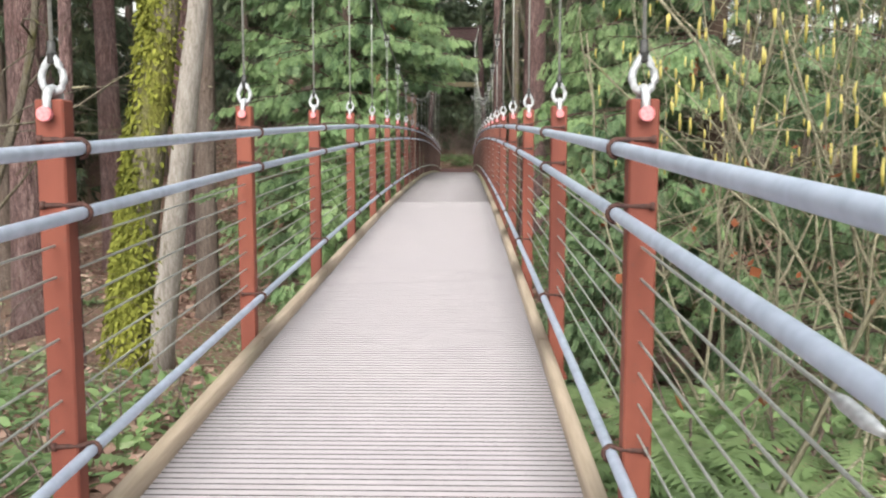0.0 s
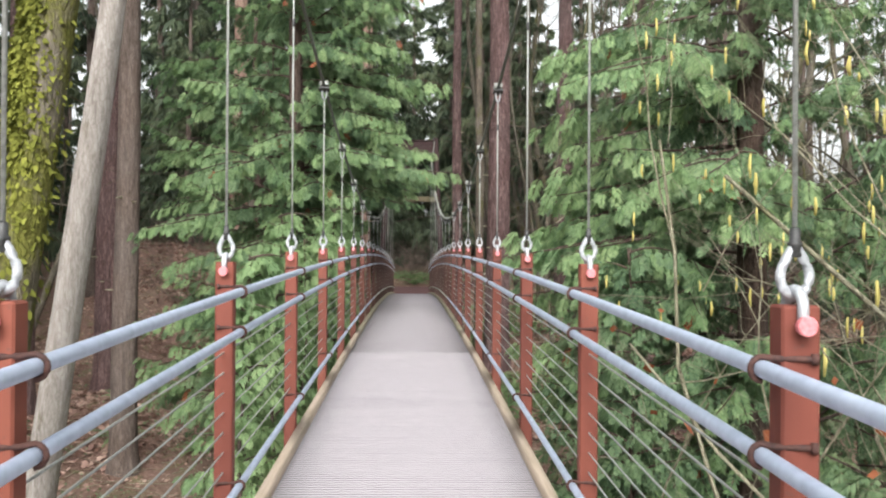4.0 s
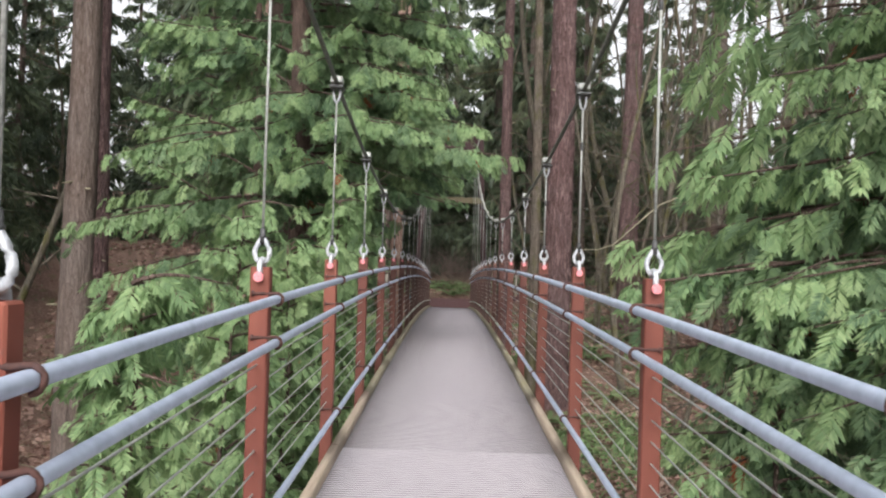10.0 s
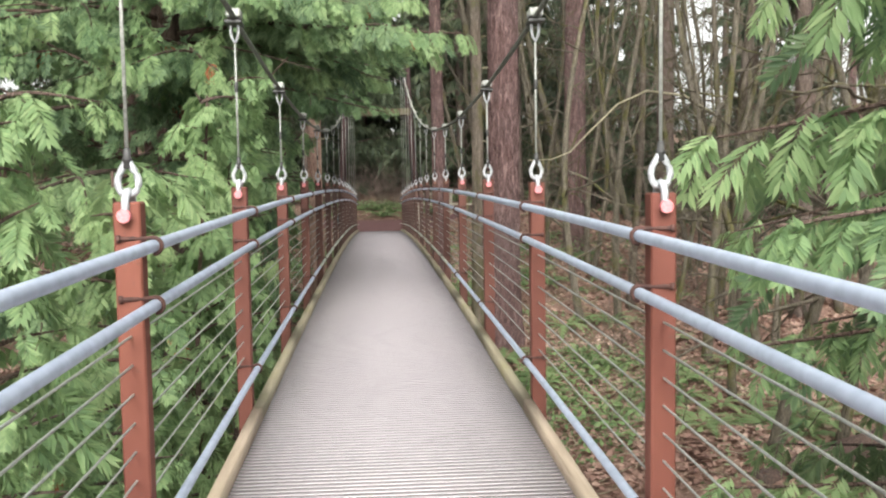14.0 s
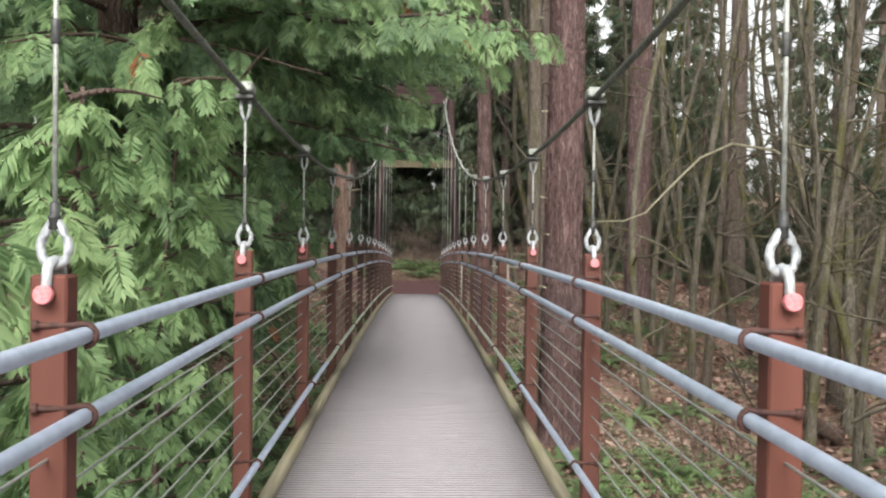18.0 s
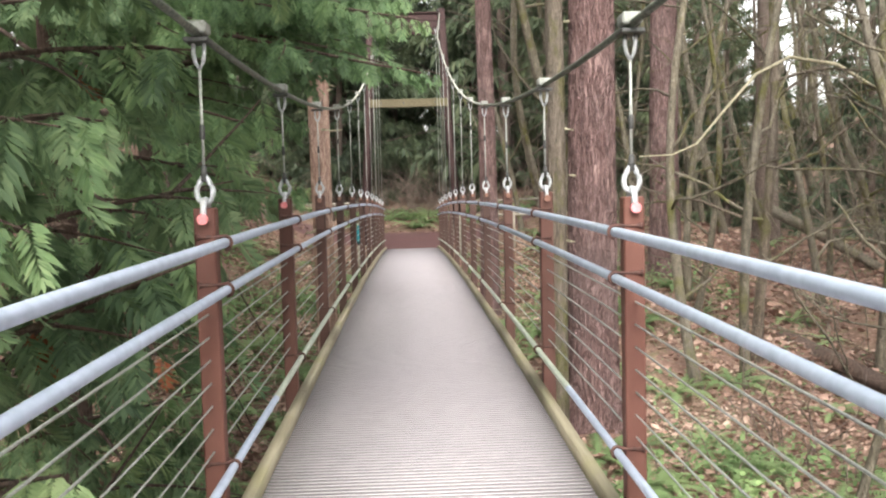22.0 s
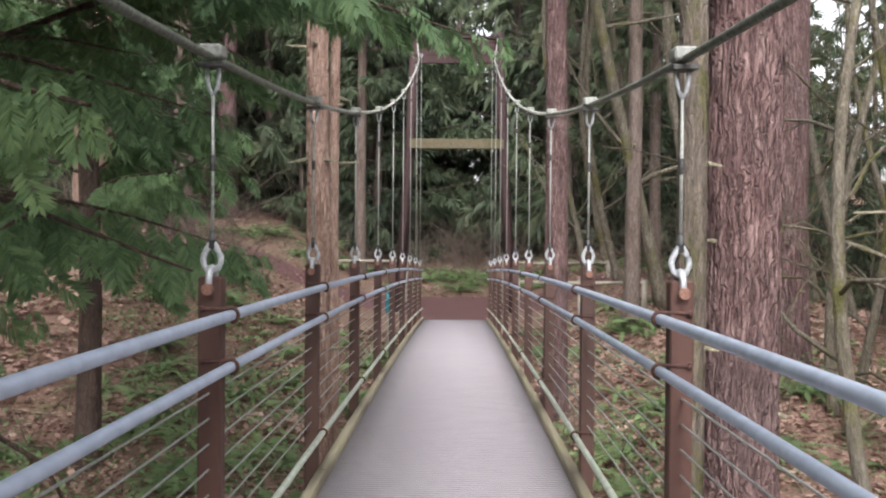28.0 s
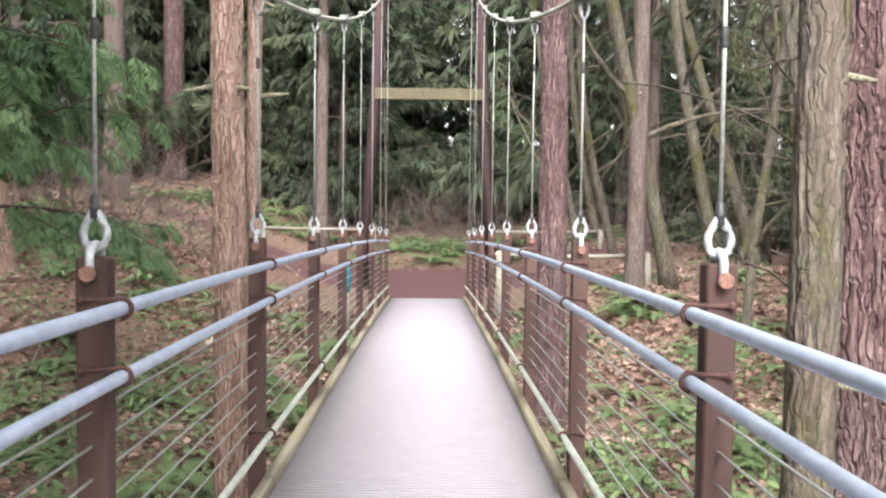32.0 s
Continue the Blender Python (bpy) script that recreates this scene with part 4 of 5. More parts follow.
    if specs:
        tagged(part("branchwork", mesh_data("branchwork", *joined(stems), bark or CEDAR_BARK, True), tree), kind="stuff")
        Q = [np.concatenate([q[i] for q in P]) for i in range(5)]
        if dead:
            rusty = g.uniform(0, 1, len(Q[3])) < dead
            part("dead_sprays", mesh_data("dead_sprays", *scatter(FROND, *[q[rusty] for q in Q[:4]]), RED_LEAF), tree, "rusty dead sprays")["kind"] = "stuff"
            Q = [q[~rusty] for q in Q]
        if young:
            fresh = Q[4] + g.normal(0, 0.12, len(Q[4])) > 0.62
            part("young_sprays", mesh_data("young_sprays", *scatter(FROND, *[q[fresh] for q in Q[:4]]), young), tree, "pale yellow-green young sprays at the bough tips")["kind"] = "stuff"
            Q = [q[~fresh] for q in Q]
        part("crown", mesh_data("crown", *scatter(template or FROND, *Q[:4]), leaf or CEDAR), tree)
    return tree


def fir_trunk(label, x, y, r, height, seed, bark, stubs=6, lean=(0, 0), sides=28, group="", crown=None, ridge=None):
    """A tall bare lower trunk with broken branch stubs."""
    g = np.random.default_rng(seed)
    zb = float(ground_z(x, y)) - 0.3
    tree = thing("fir_tree", label, "tree", group, Matrix.Translation((x, y, zb)))
    H = height - zb
    zs = np.linspace(0, 1, 14 if sides <= 12 else 60 if ridge is None else 240) ** 1.4
    pts = np.stack([lean[0] * zs * H + 0.03 * np.sin(zs * 11 + seed), lean[1] * zs * H + 0.03 * np.cos(zs * 9 + seed), zs * H], -1)
    rr = r * (1 + 0.45 * np.exp(-zs * H / 0.55)) * (1 - 0.62 * zs)
    V, F = tube_arrays(pts, rr, sides, True, 0.03 if ridge is None else 0.012, seed)
    if ridge:
        V = ridged(V, pts, r, sides, *ridge, seed)
    part("trunk", mesh_data("trunk", V, F, bark, True), tree)
    for i in range(stubs):
        h = g.uniform(1.5, 9.0)
        az = g.uniform(0, 2 * np.pi)
        L = g.uniform(0.08, 0.3)
        f = h / H
        rad = np.interp(f, zs, rr)
        b = np.array([np.interp(f, zs, pts[:, 0]), np.interp(f, zs, pts[:, 1]), h])
        d = np.array([math.cos(az), math.sin(az), g.uniform(-0.25, 0.15)])
        part("branch_stub", mesh_data("branch_stub", *tube_arrays([b + d * rad * 0.8, b + d * (rad + L * 0.5), b + d * (rad + L)], [0.03, 0.018, 0.008], 6), LICHEN_TWIG, True), tree)
    if crown:
        lo, n, L0, size = crown
        P, A, N, S, stems = [], [], [], [], []
        for i in range(n):
            h = lo - zb + (height - lo) * (i / n) ** 1.1
            az = i * 2.399963 + g.uniform(-0.5, 0.5)
            L = L0 * (1 - 0.75 * i / n) * g.uniform(0.6, 1.1)
            s_, p, a, n_, sz = bough_sprays(g, np.array([lean[0] * h, lean[1] * h, h]), az, L, g.uniform(0.2, 0.4), 0.05, 24, size * 0.6)
            stems.append(tube_arrays(s_[::3], np.linspace(0.04, 0.008, 3), 3, False))
            P.append(p), A.append(a), N.append(n_), S.append(sz)
        tagged(part("branchwork", mesh_data("branchwork", *joined(stems), bark, True), tree), kind="stuff")
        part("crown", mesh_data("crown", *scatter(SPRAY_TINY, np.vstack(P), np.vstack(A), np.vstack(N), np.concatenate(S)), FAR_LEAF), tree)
    return tree


def branchy(g, p, d, length, r, depth, out, wander=0.18, fork=3, up=0.1):
    """Recursive bare limb: list of tubes."""
    n = 6 if r > 0.006 else 4
    pts = [np.array(p, float)]
    d = np.array(d, float) / np.linalg.norm(d)
    for i in range(n):
        d = d + g.normal(0, wander, 3) + np.array([0, 0, up * 0.2])
        d /= np.linalg.norm(d)
        pts.append(pts[-1] + d * length / n)
    rad = np.linspace(r, r * 0.45, n + 1)
    out.append(tube_arrays(pts, rad, 6 if r > 0.03 else 3, False))
    if depth > 0:
        for _ in range(fork):
            i = g.integers(2, n + 1)
            dd = d + g.normal(0, 0.75, 3) + np.array([0, 0, up])
            branchy(g, pts[i], dd, length * g.uniform(0.45, 0.75), rad[i] * 0.62, depth - 1, out, wander, fork, up)
    return pts


def bare_tree(label, x, y, r, height, seed, bark, lean=(0, 0), limbs=7, first=3.0, sides=14, limb_len=3.0, group="bare trees of the wood", wander=0.1):
    g = np.random.default_rng(seed)
    zb = float(ground_z(x, y)) - 0.2
    tree = thing("bare_tree", label, "tree", group, Matrix.Translation((x, y, zb)))
    H = height - zb
    zs = np.linspace(0, 1, 30)
    ph = g.uniform(0, 6, 4)
    wob = wander * H / 8
    pts = np.stack([lean[0] * zs * H + wob * np.sin(zs * 5 + ph[0]) - wob * math.sin(ph[0]), lean[1] * zs * H + wob * np.sin(zs * 4 + ph[1]) - wob * math.sin(ph[1]), zs * H], -1)
    rr = r * (1 + 0.4 * np.exp(-zs * H / 0.4)) * (1 - 0.75 * zs)
    part("trunk", mesh_data("trunk", *tube_arrays(pts, rr, sides, True, 0.04, seed), bark, True), tree)
    out = []
    for i in range(limbs):
        f = np.clip((first + (H - first) * (i + g.uniform(0, 0.8)) / limbs) / H, 0.05, 0.97)
        b = np.array([np.interp(f, zs, pts[:, j]) for j in range(3)])
        az = g.uniform(0, 2 * np.pi)
        branchy(g, b, (math.cos(az), math.sin(az), g.uniform(0.1, 0.9)), limb_len * (1.1 - 0.6 * f) * g.uniform(0.7, 1.2), np.interp(f, zs, rr) * 0.42, 2, out)
    tagged(part("branchwork", mesh_data("branchwork", *joined(out), bark, True), tree), kind="stuff")
    return tree


# ---- the trees one can tell apart ----
def build_trees():
    # tall firs ahead of and beside the bridge
    fir_trunk("tall fir with thick red-brown furrowed bark close beside the bridge", 2.78, 30.5, 0.4, 26, 11, FIR, 9, sides=150, ridge=(0.045, 0.06), crown=(16, 24, 3.0, 1.0))
    fir_trunk("slender trunk with mossy grey-green bark in front of a thick fir", 2.1, 29.8, 0.145, 22, 12, MOSS_TRUNK, 5, sides=64, ridge=(0.03, 0.055), crown=(14, 16, 2.0, 0.9))
    fir_trunk("straight reddish fir trunk beside the far bridge end", 1.83, 38.6, 0.225, 24, 13, FIR, 4, sides=72, ridge=(0.025, 0.07), crown=(14, 24, 2.6, 1.0))
    fir_trunk("fir with pale flaking fissured bark close beside the bridge", -1.63, 32.75, 0.15, 24, 14, FIR_PALE, 8, sides=96, ridge=(0.036, 0.05), crown=(11, 26, 2.6, 0.9))
    fir_trunk("slender grey conifer trunk behind a pale-barked fir", -1.49, 33.25, 0.075, 20, 15, FIR_PALE, 4, crown=(11, 16, 1.6, 0.8))
    fir_trunk("fir with brown furrowed bark among bare trees", 6.3, 39.2, 0.38, 26, 16, FIR, 5, crown=(14, 26, 3.0, 1.0))
    fir_trunk("brown fir trunk with a leaning log at its foot", 10.8, 44.2, 0.36, 26, 17, FAR_BARK, 5, crown=(14, 26, 3.0, 1.0))
    fir_trunk("grey-brown conifer trunk beyond the path fence", 4.12, 43.3, 0.19, 24, 18, FAR_BARK, 4, crown=(13, 22, 2.4, 1.0))
    fir_trunk("thick shaded fir trunk in the wood", -9.4, 30.0, 0.5, 26, 19, FIR, 5, crown=(14, 26, 3.0, 1.0))
    fir_trunk("shaded fir trunk in the wood", -10.6, 26.2, 0.38, 26, 20, FIR, 5, crown=(14, 26, 3.0, 1.0))
    fir_trunk("thick pale-barked trunk among shaded boughs", -7.3, 40.3, 0.42, 20, 21, FIR_PALE, 6)
    fir_trunk("slender reddish conifer trunk in the wood", -5.9, 12.0, 0.12, 20, 22, FIR, 6, crown=(11, 16, 1.8, 0.9))
    # cedars that lean their boughs to the railing
    over = [(3.75, -20, 3.5, 0.24, 0.12), (4.3, -8, 2.9, 0.25, 0.1), (4.6, -28, 2.6, 0.3, 0.1), (5.9, 10, 3.2, 0.3, 0.1), (4.1, -63, 3.4, 0.3, 0.1), (3.6, -70, 3.1, 0.3, 0.02), (2.4, -66, 2.9, 0.3, 0.0), (1.2, -80, 3.2, 0.3, 0.05), (0.2, -95, 3.4, 0.3, 0.1),
            (2.2, -104, 3.6, 0.3, 0.1), (3.9, -110, 3.2, 0.4, 0.12), (1.0, -120, 3.8, 0.3, 0.12), (2.9, -135, 3.6, 0.35, 0.1), (-0.6, -100, 3.4, 0.2, 0.12), (-0.8, -75, 3.0, 0.2, 0.1), (4.4, -88, 3.0, 0.4, 0.15),
            (4.6, -30, 2.2, 0.35, 0.1), (5.0, -50, 2.8, 0.4, 0.1), (5.2, 10, 2.2, 0.4, 0.05), (5.6, -25, 2.4, 0.4, 0.05), (6.0, -5, 2.4, 0.4, 0.05), (6.6, -35, 2.5, 0.4, 0.05), (6.9, 5, 2.2, 0.4, 0.05), (7.4, -20, 2.6, 0.4, 0.05), (8.0, -5, 2.6, 0.4, 0.05), (7.8, -60, 2.8, 0.4, 0.05), (6.3, -60, 3.0, 0.4, 0.05), (5.5, 30, 2.3, 0.4, 0.05), (7.0, 35, 2.6, 0.4, 0.05), (4.1, -45, 2.4, 0.3, 0.15), (4.0, 25, 2.6, 0.35, 0.12)]
    conifer("cedar_tree", "large western red cedar with drooping bright green sprays beside the bridge", -2.45, 20.4, 0.2, 16, -2.2, 3.4, 88, 380, 0.24, 31, CEDAR, CEDAR_BARK, extra=over, full_to=8.5, dead=0.006, young=CEDAR_YOUNG)
    right = [(2.6, 152, 3.2, 0.3, 0.1), (3.3, 153, 2.9, 0.3, 0.1), (2.6, 165, 2.6, 0.3, 0.1), (2.2, 177, 3.1, 0.28, 0.1), (1.7, 163, 3.0, 0.3, 0.1), (0.9, 156, 3.1, 0.25, 0.1), (0.3, 163, 3.0, 0.25, 0.1), (4.2, 150, 3.0, 0.35, 0.1), (5.2, 146, 3.0, 0.4, 0.1), (2.9, 172, 2.6, 0.3, 0.12), (1.8, 160, 2.4, 0.3, 0.1), (0.6, 185, 2.3, 0.25, 0.1), (2.2, 200, 2.5, 0.3, 0.12), (0.0, 150, 2.3, 0.25, 0.1), (3.6, 190, 2.4, 0.35, 0.1), (1.2, 130, 2.6, 0.3, 0.1), (4.4, 215, 2.8, 0.4, 0.1), (3.2, 235, 2.8, 0.4, 0.1), (1.6, 225, 2.7, 0.35, 0.1), (0.6, 240, 2.6, 0.3, 0.1), (2.6, 255, 2.6, 0.35, 0.1), (-0.6, 210, 2.4, 0.2, 0.1), (5.0, 180, 2.6, 0.4, 0.05)]
    conifer("cedar_tree", "western red cedar with drooping green sprays close to the railing", 4.3, 12.1, 0.22, 13, -1.9, 3.1, 95, 350, 0.24, 32, CEDAR, CEDAR_BARK, extra=right, full_to=7.0, dead=0.004, young=CEDAR_YOUNG)
    conifer("cedar_tree", "shaded cedar with long dark drooping boughs", -4.3, 27.8, 0.2, 17, 2.9, 3.8, 52, 230, 0.25, 33, CEDAR_DARK, CEDAR_BARK, extra=[(4.1, -35, 5.2, 0.28, 0.02), (4.6, -30, 5.0, 0.3, 0.04), (3.4, -42, 4.4, 0.3, 0.04), (2.6, -30, 3.4, 0.3, 0.04), (2.2, -55, 3.2, 0.3, 0.04), (5.4, -38, 5.0, 0.3, 0.0), (5.0, -30, 4.7, 0.3, 0.0), (4.6, -45, 4.2, 0.3, 0.02), (5.8, -20, 4.4, 0.32, 0.0), (6.4, 0, 4.0, 0.3, 0.0), (6.8, -33, 4.6, 0.3, 0.0), (4.6, -15, 3.3, 0.3, 0.02), (5.0, 10, 3.6, 0.3, 0.0), (5.2, -5, 3.9, 0.3, 0.0), (4.4, -45, 3.2, 0.3, 0.02), (5.6, 18, 3.6, 0.3, 0.0), (4.9, 30, 3.2, 0.3, 0.0), (6.0, -12, 3.8, 0.32, 0.0), (6.6, 12, 3.6, 0.32, 0.0), (4.3, 0, 3.0, 0.25, 0.05)], full_to=10.0)
    low_cedar = conifer("cedar_tree", "shaded cedar with dark boughs drooping low beside the bridge", -4.0, 24.6, 0.16, 8, -1.4, 2.6, 36, 150, 0.25, 47, CEDAR, CEDAR_BARK, full_to=7.0)
    for h, reach, side in ((3.9, 2.55, -0.5), (3.3, 2.3, 0.7), (4.4, 2.4, 1.1), (2.9, 2.0, -1.0)):
        arc = [(0, 0, h), (0.3 * reach, 0.3 * side, h + 0.3), (0.65 * reach, 0.7 * side, h + 0.12), (0.9 * reach, side, h - 0.4), (reach, 1.1 * side, h - 0.95)]
        part("bare_limb", mesh_data("bare_limb", *tube_arrays(arc, [0.03, 0.022, 0.017, 0.012, 0.006], 6), CEDAR_BARK, True), low_cedar, "dead bare arching limb")
    conifer("hemlock_tree", "shaded conifer with drooping boughs on the leaf-strewn bank", -5.1, 34.4, 0.17, 13, 1.9, 2.7, 48, 150, 0.27, 50, CEDAR_DARK, CEDAR_BARK, full_to=8.0)
    conifer("cedar_tree", "western red cedar behind hazel shrubs", 5.7, 8.0, 0.18, 10, -1.2, 2.3, 56, 140, 0.26, 34, CEDAR, CEDAR_BARK, full_to=6.0)
    fir_trunk("shaded brown fir trunk beyond a large cedar", -6.4, 21.7, 0.3, 24, 48, FAR_BARK, 5, crown=(12, 22, 2.6, 1.0))
    for x, y, top, rad, seed in ((-1.5, 18.0, 3.0, 0.95, 36), (-1.45, 16.3, 2.7, 0.7, 49), (-2.0, 13.9, 2.5, 1.0, 37), (-1.9, 11.0, 1.9, 0.95, 38), (-1.75, 15.2, 2.15, 0.8, 39), (2.3, 12.2, 1.9, 1.1, 44), (2.4, 10.2, 2.0, 1.1, 45)):
        conifer("young_cedar", "young cedar with bright yellow-green sprays beside the railing", x, y, 0.035, top, -2.2, rad, 54, 100, 0.175, seed, CEDAR_YOUNG if x < 0 or y > 13 else CEDAR, CEDAR_BARK, group="young cedars beside the railing", lean=(0.02 if x < 0 else -0.02, 0), extra=[(top - 0.05, 20 * (seed % 5) - 40, 0.55, 0.7, 0.5)], sides=8)
    # leaning pale trunk and its mossy neighbour near the start
    bare_tree("leaning tree with smooth pale grey bark", -4.34, 11.1, 0.19, 18, 41, PALE_BARK, (0.117, 0.013), 6, 9, 16, 2.5, wander=0.03)
    moss = bare_tree("leaning trunk wrapped in thick yellow-green moss", -4.25, 9.48, 0.26, 16, 42, MOSS_WRAP, (0.128, 0.009), 6, 9, 16, 2.5, wander=0.03)
    g = np.random.default_rng(43)
    n = 24000
    h = g.uniform(0, 7.5, n)
    th = g.normal(4.0, 0.85, n)
    keep = g.uniform(0, 1, n) < np.clip(0.55 + 0.6 * np.sin(h * 1.7 + th), 0.1, 1)
    h, th = h[keep], th[keep]
    rr = 0.26 * (1 - 0.75 * h / 17) * (1 + 0.35 * np.exp(-h / 0.5)) + g.uniform(0, 0.09, len(h))
    out = np.stack([np.cos(th), np.sin(th), np.zeros(len(h))], -1)
    P = np.stack([0.128 * h, 0.009 * h, h], -1) + out * rr[:, None]
    V, F = scatter(OVAL, P, out * 0.5 - UP + 0.5 * g.standard_normal((len(h), 3)), out + 0.4 * g.standard_normal((len(h), 3)), g.uniform(0.04, 0.11, len(h)))
    part("moss", mesh_data("moss", V, F, MOSS), moss, "shaggy yellow-green moss")
    bare_tree("bare tree with bright yellow-green moss on its trunk", 9.2, 33.0, 0.15, 14, 73, MOSS_TRUNK, (0.05, 0.0), 12, 2.5, 12, 2.8, wander=0.12)
    bare_tree("bare tree with bright yellow-green moss on its trunk", 6.7, 34.2, 0.11, 13, 74, MOSS_TRUNK, (-0.03, 0.0), 12, 2.5, 12, 2.6, wander=0.15)
    # far bare trees one can tell apart on the open side
    for x, y, r, hgt, seed, lean in ((5.6, 22.5, 0.13, 13, 51, (0.02, 0.01)), (6.4, 26.0, 0.1, 12, 52, (0.06, 0.0)), (7.4, 24.0, 0.12, 12, 53, (-0.05, 0.0)), (4.9, 37.0, 0.1, 14, 54, (0.02, 0)), (5.4, 40.5, 0.11, 14, 55, (-0.03, 0)),
                                     (6.1, 36.5, 0.12, 14, 56, (0.03, 0)), (8.6, 33.0, 0.12, 13, 57, (0.04, 0)), (8.3, 29.4, 0.13, 13, 58, (-0.02, 0)), (5.0, 32.4, 0.13, 14, 59, (0.03, 0.02)), (3.6, 46.5, 0.12, 15, 60, (0, 0)), (9.5, 37.5, 0.13, 14, 61, (0.05, 0)), (12, 33, 0.14, 14, 62, (0, 0))):
        bare_tree("bare tree with crooked mossy limbs on the open slope", x, y, r * 0.75, hgt, seed, MOSSY, lean, 17, 1.6, 10, 2.8, "crooked bare trees of the slope", wander=0.36)


build_trees()


def build_limbs_and_logs():
    t = bare_tree("bare tree with a long arching lichened limb", 8.9, 33.4, 0.11, 13, 71, MOSSY, (0.03, 0), 12, 2.5, 10, 2.6, "crooked bare trees of the slope", 0.15)
    o = np.array(t.matrix_basis.translation)
    pts = np.array([(3.05, 28.6, 2.42), (3.6, 29.0, 2.44), (4.1, 29.5, 2.6), (4.8, 30.3, 3.15), (5.6, 31.2, 3.75), (6.6, 32.3, 4.15), (7.8, 33.1, 4.1), (8.95, 33.4, 3.5)]) - o
    part("arching_limb", mesh_data("arching_limb", *tube_arrays(pts, [0.008, 0.012, 0.016, 0.02, 0.024, 0.03, 0.036, 0.045], 8), LICHEN_TWIG, True), t, "pale lichened arching limb")
    t = bare_tree("bare tree with a thick mossy arching limb", 7.2, 29.6, 0.11, 13, 72, MOSSY, (0.02, 0), 12, 2.2, 10, 2.6, "crooked bare trees of the slope", 0.15)
    o = np.array(t.matrix_basis.translation)
    pts = np.array([(7.2, 29.6, 2.9), (7.8, 30.6, 3.6), (8.8, 32.5, 4.0), (10.2, 35.5, 4.2), (11.6, 38.0, 3.7), (12.4, 39.5, 3.0)]) - o
    part("arching_limb", mesh_data("arching_limb", *tube_arrays(pts, [0.06, 0.05, 0.045, 0.04, 0.03, 0.015], 8, bumpy=0.06), MOSSY, True), t, "mossy arching limb")
    for label, a, b, r in (("mossy fallen log leaning against a trunk", (10.1, 43.2, 1.3), (13.2, 40.6, -0.9), 0.17), ("dark rotting log lying on the slope", (7.0, 38.4, -0.95), (8.4, 31.0, -1.75), 0.2), ("dark fallen log beside the creek", (5.2, 22.0, -2.35), (9.5, 24.5, -2.2), 0.22), ("grey fallen log on the leaf litter", (-3.2, 38.2, -0.9), (-6.8, 36.9, -1.15), 0.12)):
        a, b = np.array(a), np.array(b)
        pts = np.array([a + (b - a) * f + np.array([0, 0, 0.05 * math.sin(3 * f)]) for f in np.linspace(0, 1, 8)])
        thing("fallen_log", label, "log", "fallen logs", data=mesh_data("fallen_log", *tube_arrays(pts, np.linspace(r, r * 0.75, 8), 12, True, 0.06, 5), MOSSY if r < 0.2 else CEDAR_BARK, True))


build_limbs_and_logs()


def in_view_lane(x, y):
    return abs(x) < 2.2 and -8 < y < 53


